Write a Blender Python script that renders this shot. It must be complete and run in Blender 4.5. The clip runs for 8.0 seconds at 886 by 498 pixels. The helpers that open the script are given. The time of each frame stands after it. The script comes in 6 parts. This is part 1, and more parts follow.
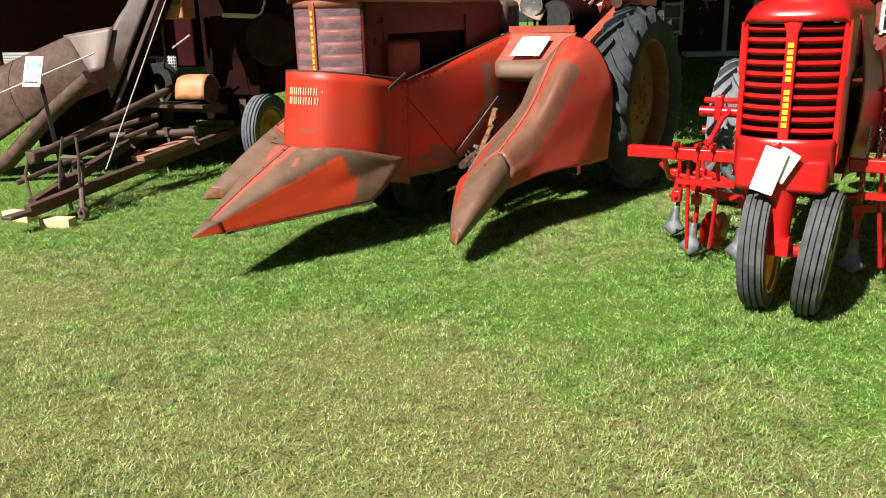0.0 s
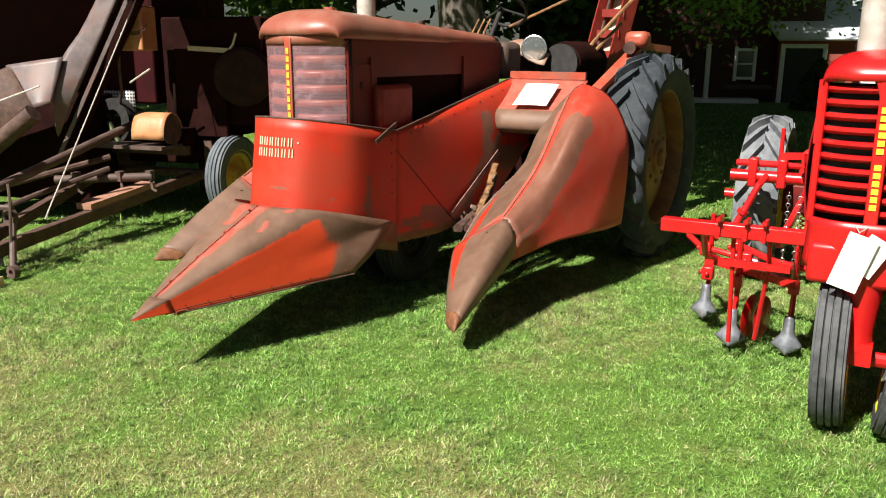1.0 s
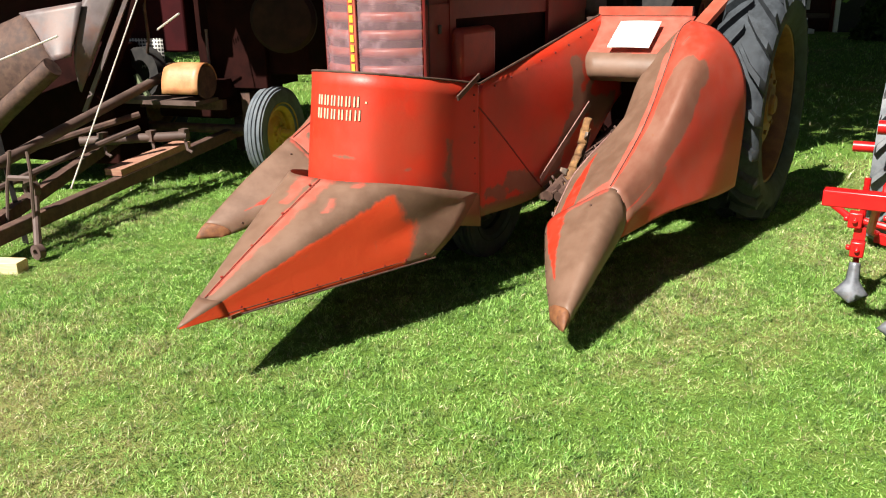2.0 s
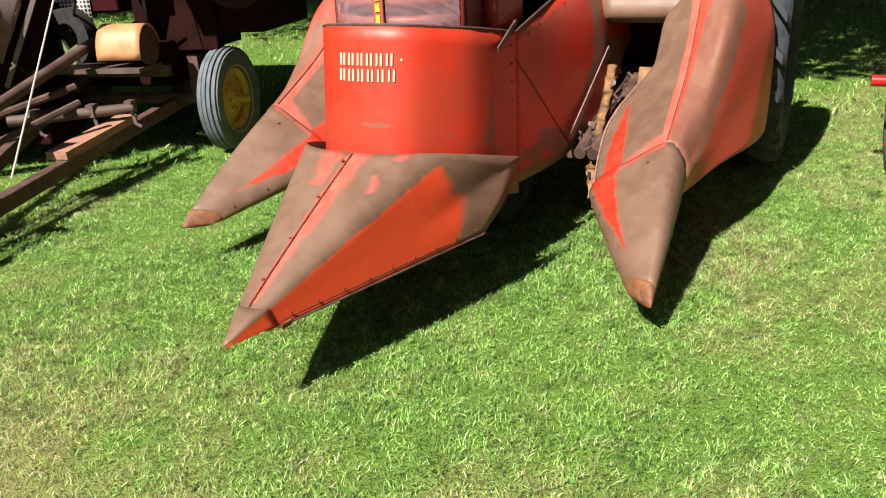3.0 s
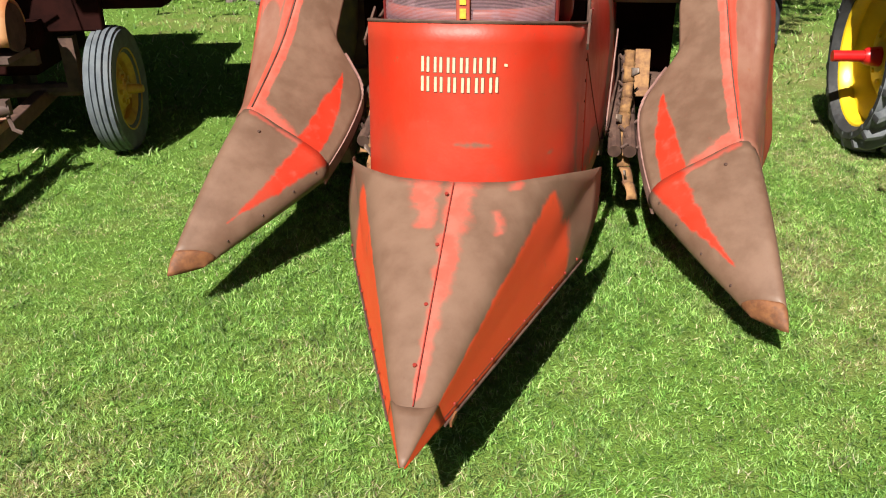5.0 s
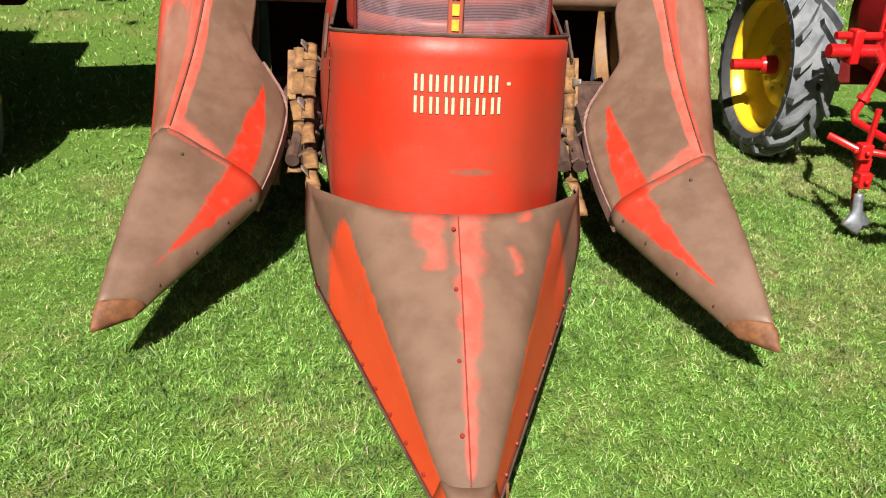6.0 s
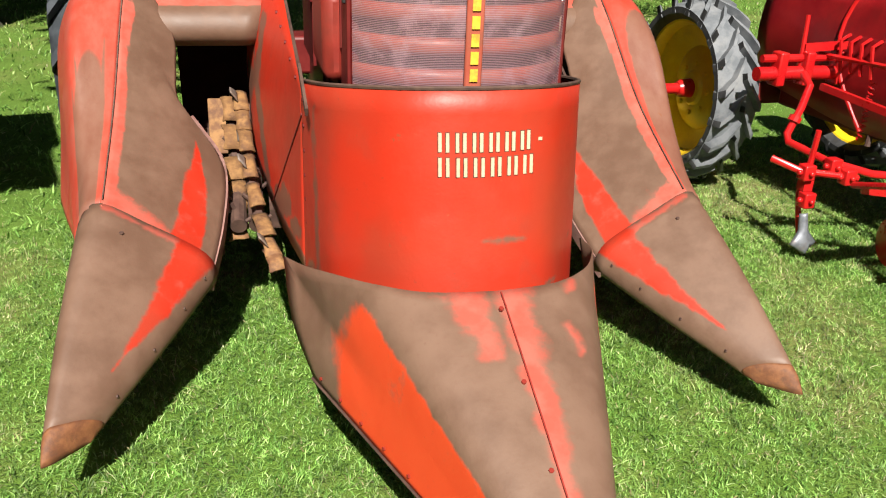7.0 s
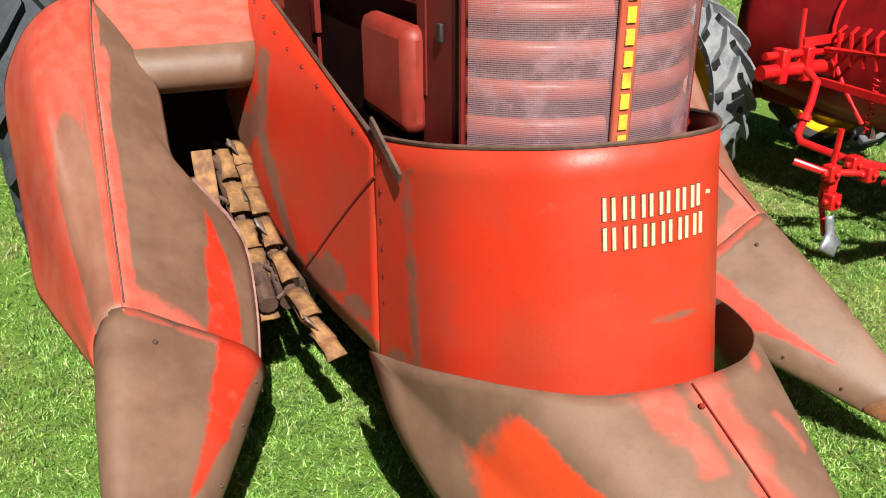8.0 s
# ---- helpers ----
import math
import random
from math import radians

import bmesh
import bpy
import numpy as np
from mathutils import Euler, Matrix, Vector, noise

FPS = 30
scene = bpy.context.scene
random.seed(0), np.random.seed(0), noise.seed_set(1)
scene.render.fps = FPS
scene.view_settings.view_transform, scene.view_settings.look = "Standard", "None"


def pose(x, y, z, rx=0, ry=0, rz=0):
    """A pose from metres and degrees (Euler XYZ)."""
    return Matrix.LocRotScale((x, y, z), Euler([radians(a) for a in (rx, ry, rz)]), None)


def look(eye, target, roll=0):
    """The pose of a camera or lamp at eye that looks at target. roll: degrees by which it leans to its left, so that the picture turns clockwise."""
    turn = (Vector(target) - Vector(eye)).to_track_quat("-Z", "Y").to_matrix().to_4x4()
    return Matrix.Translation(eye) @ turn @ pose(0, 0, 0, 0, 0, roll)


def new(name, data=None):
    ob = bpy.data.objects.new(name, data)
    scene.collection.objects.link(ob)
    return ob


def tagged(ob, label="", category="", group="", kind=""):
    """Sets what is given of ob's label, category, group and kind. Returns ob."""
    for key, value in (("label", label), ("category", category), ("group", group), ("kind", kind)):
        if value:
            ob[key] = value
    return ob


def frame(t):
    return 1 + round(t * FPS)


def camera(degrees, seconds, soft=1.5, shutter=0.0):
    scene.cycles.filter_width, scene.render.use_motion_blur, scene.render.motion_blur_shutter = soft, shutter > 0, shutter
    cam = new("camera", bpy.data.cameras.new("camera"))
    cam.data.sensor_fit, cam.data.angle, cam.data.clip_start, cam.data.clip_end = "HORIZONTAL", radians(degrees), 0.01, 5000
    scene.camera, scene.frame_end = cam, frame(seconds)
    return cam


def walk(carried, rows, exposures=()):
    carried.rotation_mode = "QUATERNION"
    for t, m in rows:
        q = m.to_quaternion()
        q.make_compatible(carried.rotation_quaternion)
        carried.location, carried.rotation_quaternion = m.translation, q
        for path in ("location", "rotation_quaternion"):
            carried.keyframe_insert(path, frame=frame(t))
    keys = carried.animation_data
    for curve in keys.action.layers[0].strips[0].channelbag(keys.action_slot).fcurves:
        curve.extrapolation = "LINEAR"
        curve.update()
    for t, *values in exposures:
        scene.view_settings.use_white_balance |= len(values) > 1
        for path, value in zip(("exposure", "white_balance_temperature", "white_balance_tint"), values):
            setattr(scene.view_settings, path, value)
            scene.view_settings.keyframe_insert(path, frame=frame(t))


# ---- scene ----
cam = camera(57.7, 8.0, soft=1.1)
PATH = [
    (0, (0.296, -0.049, 1.467), (0.189, 1.866, 0.903), -1.5),
    (0.5, (0.292, 0.368, 1.48), (0.155, 2.295, 0.965), -2.9),
    (1, (0.126, 0.758, 1.492), (0.093, 2.699, 1.011), 0.3),
    (1.5, (-0.049, 1.129, 1.471), (-0.071, 3.054, 0.928), -0.9),
    (2, (-0.207, 1.482, 1.495), (-0.305, 3.379, 0.869), -1.1),
    (2.2, (-0.312, 1.555, 1.488), (-0.358, 3.46, 0.881), -0.1),
    (3.3, (-0.953, 2.087, 1.461), (-0.751, 3.92, 0.687), -2.8),
    (3.5, (-1.036, 2.164, 1.474), (-0.758, 3.99, 0.708), -1.1),
    (4, (-1.348, 2.313, 1.518), (-0.89, 4.078, 0.698), -0.7),
    (4.5, (-1.568, 2.576, 1.535), (-0.964, 4.278, 0.676), -0.9),
    (4.7, (-1.636, 2.655, 1.561), (-1.042, 4.361, 0.702), -1.5),
    (5.8, (-2.029, 3.124, 1.569), (-1.09, 4.66, 0.697), 2.5),
    (6, (-2.054, 3.247, 1.552), (-1.052, 4.745, 0.686), 2.3),
    (6.5, (-2.098, 3.516, 1.566), (-1.032, 4.966, 0.694), 1.0),
    (7, (-2.214, 3.781, 1.548), (-0.921, 5.076, 0.742), 2.2),
    (7.5, (-2.331, 4.099, 1.565), (-0.923, 5.244, 0.725), 3.4),
    (8, (-2.265, 4.472, 1.563), (-0.8, 5.573, 0.761), -0.3),
]
walk(cam, [(t, look(eye, target, roll)) for t, eye, target, roll in PATH], exposures=[(0.0, 0.98), (1.0, 1.11), (1.75, 1.30), (3.5, 1.19), (4.5, 1.10), (6.5, 1.0), (8.0, 1.09)])

# ---- light ----
SUN = Vector((-0.70, -0.79, 1.13)).normalized()
world = bpy.data.worlds.new("sky")
scene.world = world
world.use_nodes = True
sky = world.node_tree.nodes.new("ShaderNodeTexSky")
sky.sky_type, sky.sun_disc = "NISHITA", False
sky.sun_elevation = math.asin(SUN.z)
sky.sun_rotation = math.atan2(SUN.x, SUN.y)
world.node_tree.links.new(sky.outputs[0], world.node_tree.nodes["Background"].inputs[0])
world.node_tree.nodes["Background"].inputs[1].default_value = 0.015
sun_data = bpy.data.lights.new("sun", "SUN")
sun_data.energy, sun_data.angle, sun_data.color = 5.0, radians(0.55), (1.0, 0.95, 0.86)
sun = new("sun", sun_data)
sun.matrix_world = look(SUN * 30, (0, 0, 0))


# ---- materials ----
class Nodes:
    """A short way to write shader graphs."""

    def __init__(self, name):
        self.mat = bpy.data.materials.new(name)
        self.mat.use_nodes = True
        self.t = self.mat.node_tree
        self.bsdf = self.t.nodes["Principled BSDF"]
        self.out = self.t.nodes["Material Output"]
        self.tex = self.t.nodes.new("ShaderNodeTexCoord")

    def put(self, socket, value):
        if isinstance(value, bpy.types.NodeSocket):
            self.t.links.new(value, socket)
        elif isinstance(value, (tuple, list)) and len(value) == 3 and socket.type == "RGBA":
            socket.default_value = (*value, 1)
        else:
            socket.default_value = value

    def m(self, op, a, b=0.0, c=0.0, clamp=False):
        n = self.t.nodes.new("ShaderNodeMath")
        n.operation, n.use_clamp = op, clamp
        for s, v in zip(n.inputs, (a, b, c)):
            self.put(s, v)
        return n.outputs[0]

    def noise(self, scale, detail=3.0, rough=0.55, where="Object", stretch=None):
        n = self.t.nodes.new("ShaderNodeTexNoise")
        n.inputs["Scale"].default_value, n.inputs["Detail"].default_value, n.inputs["Roughness"].default_value = scale, detail, rough
        src = where if isinstance(where, bpy.types.NodeSocket) else self.tex.outputs[where]
        if stretch:
            mp = self.t.nodes.new("ShaderNodeMapping")
            mp.inputs["Scale"].default_value = stretch
            self.t.links.new(src, mp.inputs[0])
            src = mp.outputs[0]
        self.t.links.new(src, n.inputs["Vector"])
        return n.outputs["Fac"]

    def step(self, value, lo, hi):
        n = self.t.nodes.new("ShaderNodeMapRange")
        n.interpolation_type = "SMOOTHSTEP"
        for s, v in zip(n.inputs, (value, lo, hi, 0.0, 1.0)):
            self.put(s, v)
        return n.outputs[0]

    def mix(self, f, a, b):
        n = self.t.nodes.new("ShaderNodeMix")
        n.data_type = "RGBA"
        self.put(n.inputs["Factor"], f)
        self.put(n.inputs["A"], a)
        self.put(n.inputs["B"], b)
        return [o for o in n.outputs if o.type == "RGBA"][0]

    def ramp(self, f, *stops):
        n = self.t.nodes.new("ShaderNodeValToRGB")
        e = n.color_ramp.elements
        while len(e) < len(stops):
            e.new(0.5)
        for k, (p, c) in zip(e, stops):
            k.position, k.color = p, (*c, 1)
        self.put(n.inputs[0], f)
        return n.outputs[0]

    def uv(self):
        n = self.t.nodes.new("ShaderNodeSeparateXYZ")
        self.t.links.new(self.tex.outputs["UV"], n.inputs[0])
        return n.outputs[0], n.outputs[1]

    def bump(self, height, strength=0.3, dist=0.004):
        n = self.t.nodes.new("ShaderNodeBump")
        n.inputs["Strength"].default_value, n.inputs["Distance"].default_value = strength, dist
        self.put(n.inputs["Height"], height)
        self.t.links.new(n.outputs[0], self.bsdf.inputs["Normal"])

    def strip(self, u, v, x0, y0, x1, y1, h0, h1, soft, wob):
        """1 inside a tapered stroke from (x0, y0) to (x1, y1) of half widths h0 and h1, with a ragged edge."""
        dx, dy = x1 - x0, y1 - y0
        q = dx * dx + dy * dy
        pu, pv = self.m("SUBTRACT", u, x0), self.m("SUBTRACT", v, y0)
        k = self.m("ADD", self.m("MULTIPLY", pu, dx / q), self.m("MULTIPLY", pv, dy / q), clamp=True)
        ex = self.m("SUBTRACT", pu, self.m("MULTIPLY", k, dx))
        ey = self.m("SUBTRACT", pv, self.m("MULTIPLY", k, dy))
        d = self.m("SQRT", self.m("ADD", self.m("MULTIPLY", ex, ex), self.m("MULTIPLY", ey, ey)))
        half = self.m("MULTIPLY_ADD", k, h1 - h0, h0)
        d = self.m("ADD", self.m("SUBTRACT", d, half), wob)
        return self.step(d, soft, -soft)

    def trodden(self):
        """The lane where visitors walk, past the row of machines, is drier."""
        n = self.t.nodes.new("ShaderNodeSeparateXYZ")
        self.t.links.new(self.tex.outputs["Object"], n.inputs[0])
        across = self.m("MULTIPLY_ADD", n.outputs[0], 0.35, n.outputs[1])
        lane = self.m("MULTIPLY", self.step(across, 4.7, 2.1), self.step(n.outputs[1], -3.0, 0.5))
        aside = self.m("ABSOLUTE", self.m("MULTIPLY_ADD", n.outputs[0], 1.17, self.m("SUBTRACT", 4.05, n.outputs[1])))
        alley = self.m("MULTIPLY", self.step(aside, 1.5, 0.4), self.step(n.outputs[0], -0.3, 0.8))
        return self.m("MULTIPLY_ADD", self.m("MAXIMUM", lane, self.m("MULTIPLY", alley, 0.36)), 0.24, -0.09)

    def union(self, masks):
        out = masks[0]
        for k in masks[1:]:
            out = self.m("MAXIMUM", out, k)
        return out

    def set(self, colour, rough, metal=0.0, spec=0.5):
        self.put(self.bsdf.inputs["Base Color"], colour)
        self.put(self.bsdf.inputs["Roughness"], rough)
        self.put(self.bsdf.inputs["Metallic"], metal)
        self.put(self.bsdf.inputs["Specular IOR Level"], spec)
        return self.mat


BROWN_A, BROWN_B = (0.118, 0.064, 0.041), (0.172, 0.100, 0.068)
RED, RED_FADED = (0.47, 0.024, 0.008), (0.40, 0.105, 0.075)


def worn_paint(name, strokes=(), red_base=False, bright=(), edge=0.012, stretch=None, soft=0.012, chalk=0.0, flank=None):
    """Old red paint with bare brown patches. strokes: UV strokes in which the other of the two shows; bright: strokes of fresh red."""
    n = Nodes(name)
    u, v = n.uv()
    fine, mid, big = n.noise(90, 4), n.noise(14, 4, 0.6, stretch=stretch), n.noise(3.0, 3)
    wob = n.m("MULTIPLY", n.m("SUBTRACT", n.m("MULTIPLY_ADD", n.noise(55, 4, 0.7), 0.22, mid), 0.61), edge * 6)
    brown = n.mix(n.step(n.m("ADD", n.m("MULTIPLY", big, 0.6), n.m("MULTIPLY", mid, 0.4)), 0.35, 0.65), BROWN_A, BROWN_B)
    brown = n.mix(n.m("MULTIPLY", n.step(fine, 0.55, 0.75), 0.35), brown, (0.15, 0.075, 0.05))
    red = n.mix(n.step(big, 0.35, 0.7), RED, (0.36, 0.036, 0.016))
    red = n.mix(n.m("MULTIPLY", n.step(mid, 0.52, 0.75), 0.35), red, RED_FADED if not red_base else (0.30, 0.04, 0.02))
    faded = n.mix(n.step(mid, 0.35, 0.65), (0.40, 0.075, 0.05), RED_FADED)
    paint = n.union([n.strip(u, v, *s, soft, wob) for s in strokes]) if strokes else None
    if chalk:
        red = n.mix(n.m("MULTIPLY_ADD", mid, 0.4, chalk - 0.2), red, faded)
    if red_base:
        colour = n.mix(n.m("MULTIPLY", paint, 0.85), red, brown) if paint else red
        specks = n.step(n.noise(26, 5, 0.7), 0.66, 0.74)
        colour = n.mix(n.m("MULTIPLY", specks, 0.55), colour, (0.20, 0.07, 0.03))
    else:
        colour = n.mix(paint, brown, faded) if paint else brown
    if flank:
        over = n.m("SUBTRACT", n.m("ABSOLUTE", u), flank)
        limit = n.m("MULTIPLY_ADD", n.m("DIVIDE", over, 0.12, clamp=True), -0.06, 0.93)
        fresh = n.m("MULTIPLY", n.step(n.m("ADD", over, wob), -0.006, 0.012), n.step(n.m("SUBTRACT", n.m("ADD", limit, wob), v), -0.01, 0.02))
        stain = n.step(n.noise(7, 5, 0.7), 0.60, 0.72)
        colour = n.mix(n.m("MULTIPLY", fresh, n.m("MULTIPLY_ADD", stain, -0.4, 1.0)), colour, n.mix(mid, (0.57, 0.045, 0.012), (0.62, 0.066, 0.017)))
    if bright:
        colour = n.mix(n.union([n.strip(u, v, *s, soft * 1.3, wob) for s in bright]), colour, red)
    colour = n.mix(n.m("MULTIPLY", n.step(n.noise(60, 5, 0.7), 0.64, 0.72), 0.3), colour, (0.11, 0.05, 0.03))
    n.bump(n.m("ADD", n.m("MULTIPLY", fine, 0.3), n.m("MULTIPLY", n.noise(5, 2), 1.2)), 0.25, 0.006)
    rough = n.m("MULTIPLY_ADD", mid, 0.2, 0.44 if not red_base else 0.36)
    return n.set(colour, rough, 0.0, 0.4)


def plain(name, a, b, scale=12, rough=0.5, metal=0.0, bump=0.2, dirt=None, amount=0.5, spec=0.5, stretch=None):
    """A surface of two close tones with grain, and dirt in patches."""
    n = Nodes(name)
    mid, fine = n.noise(scale, 5, 0.6, stretch=stretch), n.noise(scale * 9, 3)
    colour = n.mix(n.step(mid, 0.35, 0.65), a, b)
    if dirt:
        colour = n.mix(n.m("MULTIPLY", n.step(n.noise(scale * 0.45, 5, 0.7), 0.48, 0.66), amount), colour, dirt)
    n.bump(n.m("ADD", mid, n.m("MULTIPLY", fine, 0.4)), bump, 0.004)
    return n.set(colour, n.m("MULTIPLY_ADD", mid, 0.2, rough - 0.1), metal, spec)


M_RED_NEW = plain("fresh_red_paint", (0.44, 0.008, 0.010), (0.50, 0.012, 0.012), 6, 0.3, bump=0.05, dirt=(0.35, 0.02, 0.015), amount=0.3)
# Darker copy of the fresh red, with the side's shade in it.
M_RED_SIDE_SHADE = plain("fresh_red_darkened_for_shade", (0.20, 0.006, 0.009), (0.26, 0.010, 0.012), 7, 0.35, dirt=(0.12, 0.012, 0.010), amount=0.4)
# Old red taken down to stand in for shade on the hood sides.
M_RED_DARK = plain("old_red_paint_darkened_for_shade", (0.105, 0.008, 0.008), (0.14, 0.013, 0.011), 9, 0.5, dirt=(0.09, 0.022, 0.016), amount=0.6, spec=0.3)
M_RED_OLD = plain("old_red_side_paint", (0.20, 0.020, 0.014), (0.26, 0.03, 0.02), 9, 0.5, dirt=(0.14, 0.03, 0.02), amount=0.5, spec=0.3)
M_HOOD = plain("faded_hood_paint", (0.34, 0.055, 0.030), (0.38, 0.09, 0.055), 7, 0.42, dirt=(0.19, 0.09, 0.06), amount=0.6)
M_HOOD_TOP = plain("sun_bleached_hood_paint", (0.26, 0.070, 0.045), (0.30, 0.12, 0.082), 6, 0.45, dirt=(0.21, 0.11, 0.075), amount=0.8)
M_RUST = plain("rusty_iron", (0.15, 0.065, 0.028), (0.30, 0.155, 0.06), 22, 0.8, bump=0.5, dirt=(0.09, 0.04, 0.025), amount=0.7)
M_OCHRE_RUST = plain("ochre_chain_rust", (0.15, 0.070, 0.025), (0.27, 0.14, 0.050), 26, 0.85, bump=0.6, dirt=(0.08, 0.035, 0.02), amount=0.8)
M_FINGER = plain("bare_grey_finger_steel", (0.14, 0.115, 0.10), (0.22, 0.18, 0.155), 25, 0.6, 0.3, dirt=(0.16, 0.08, 0.04), amount=0.6)
M_LIP = plain("faded_pink_flange_paint", (0.20, 0.105, 0.09), (0.28, 0.155, 0.135), 16, 0.6, dirt=(0.11, 0.055, 0.04), amount=0.6)
M_RUST_DARK = plain("dark_rusty_steel", (0.05, 0.024, 0.018), (0.09, 0.046, 0.033), 18, 0.75, bump=0.5, dirt=(0.14, 0.08, 0.055), amount=0.5)
# Near-black maroon: the shade on these parts is put into the colour.
M_SHADE_IRON = plain("maroon_iron_darkened_for_shade", (0.012, 0.004, 0.0035), (0.020, 0.006, 0.005), 8, 0.8, dirt=(0.02, 0.006, 0.005), amount=0.5, spec=0.04)
M_TIP = plain("rusty_point_iron", (0.13, 0.046, 0.018), (0.21, 0.082, 0.030), 30, 0.7, bump=0.4, dirt=(0.08, 0.035, 0.02), amount=0.6)
M_SHEET = plain("weathered_sheet_metal", (0.062, 0.036, 0.029), (0.095, 0.058, 0.047), 8, 0.65, dirt=(0.13, 0.088, 0.075), amount=0.5)
M_GALV = plain("grey_sheet_metal", (0.095, 0.070, 0.070), (0.145, 0.110, 0.112), 8, 0.5, dirt=(0.17, 0.080, 0.058), amount=0.6)
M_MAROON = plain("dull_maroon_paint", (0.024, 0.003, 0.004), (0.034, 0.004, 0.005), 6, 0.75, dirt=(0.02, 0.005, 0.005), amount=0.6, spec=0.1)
M_ORANGE = plain("faded_orange_paint", (0.40, 0.165, 0.065), (0.47, 0.24, 0.11), 9, 0.5, dirt=(0.36, 0.11, 0.07), amount=0.8)
M_YELLOW = plain("yellow_wheel_paint", (0.72, 0.47, 0.015), (0.78, 0.54, 0.02), 9, 0.35, bump=0.08, dirt=(0.4, 0.25, 0.03), amount=0.4)
M_OCHRE = plain("dirty_ochre_rim", (0.17, 0.075, 0.02), (0.24, 0.12, 0.03), 10, 0.6, dirt=(0.14, 0.06, 0.03), amount=0.7)
M_RUBBER = plain("worn_tyre_rubber", (0.014, 0.018, 0.023), (0.028, 0.034, 0.042), 16, 0.8, bump=0.3, dirt=(0.055, 0.064, 0.076), amount=0.5)
M_RUBBER_GREY = plain("dusty_grey_tyre_rubber", (0.10, 0.11, 0.122), (0.165, 0.175, 0.19), 12, 0.85, bump=0.3, dirt=(0.25, 0.25, 0.25), amount=0.5)
M_RUBBER_WORN = plain("scuffed_front_tyre_rubber", (0.035, 0.037, 0.040), (0.075, 0.078, 0.082), 14, 0.75, bump=0.35, dirt=(0.13, 0.13, 0.13), amount=0.5)
M_RUBBER_BLUE = plain("dusty_blue_grey_tyre_rubber", (0.070, 0.082, 0.098), (0.11, 0.127, 0.145), 12, 0.85, bump=0.3, dirt=(0.13, 0.135, 0.14), amount=0.4)
M_RUBBER_DARK = plain("black_tyre_rubber", (0.02, 0.02, 0.022), (0.035, 0.035, 0.037), 16, 0.75, dirt=(0.08, 0.08, 0.08), amount=0.4)
M_STEEL = plain("worn_shovel_steel", (0.13, 0.14, 0.16), (0.22, 0.23, 0.26), 20, 0.5, 0.5, dirt=(0.2, 0.15, 0.12), amount=0.4)
M_BLACK = plain("greasy_black_iron", (0.012, 0.011, 0.011), (0.025, 0.022, 0.02), 20, 0.7)
M_CREAM = plain("cream_lettering_paint", (0.52, 0.38, 0.25), (0.58, 0.44, 0.30), 60, 0.5, bump=0.05)
M_OUTLINE = plain("dark_lettering_outline", (0.10, 0.03, 0.02), (0.14, 0.05, 0.03), 60, 0.5, bump=0.05)
M_DECAL = plain("yellow_decal", (0.80, 0.55, 0.03), (0.85, 0.62, 0.04), 40, 0.4, bump=0.05)
M_DECAL_OLD = plain("scuffed_yellow_decal", (0.62, 0.40, 0.03), (0.70, 0.48, 0.05), 60, 0.5, bump=0.05, dirt=(0.4, 0.1, 0.05), amount=0.5)
M_PAPER = plain("white_card", (0.80, 0.79, 0.76), (0.84, 0.83, 0.80), 20, 0.6, bump=0.05)
M_TAN = plain("dusty_tan_sheet", (0.26, 0.15, 0.10), (0.34, 0.21, 0.15), 9, 0.6, dirt=(0.20, 0.09, 0.06), amount=0.5)
M_PALE = plain("pale_worn_boards", (0.50, 0.42, 0.30), (0.62, 0.54, 0.40), 9, 0.7, dirt=(0.3, 0.2, 0.13), amount=0.5)
M_PINK = plain("pink_print", (0.65, 0.30, 0.42), (0.7, 0.36, 0.48), 30, 0.6, bump=0.02)
M_PRINT_BLUE = plain("faded_blue_print", (0.22, 0.30, 0.36), (0.30, 0.38, 0.42), 30, 0.6, bump=0.02)
M_STACK = plain("silver_exhaust_paint", (0.48, 0.45, 0.40), (0.58, 0.56, 0.52), 14, 0.45, 0.3, dirt=(0.3, 0.24, 0.18), amount=0.4)
M_WOOD = plain("pale_lumber", (0.60, 0.48, 0.27), (0.70, 0.58, 0.36), 10, 0.7, stretch=(1, 8, 8))
M_PLANK = plain("weathered_plank", (0.26, 0.12, 0.08), (0.34, 0.18, 0.12), 9, 0.75, stretch=(1, 8, 8))
M_ROD = plain("bare_wire_rope", (0.5, 0.45, 0.40), (0.6, 0.55, 0.5), 40, 0.5, 0.3)
M_CHROME = plain("dull_chrome", (0.6, 0.6, 0.6), (0.7, 0.7, 0.7), 30, 0.25, 0.9, bump=0.02)


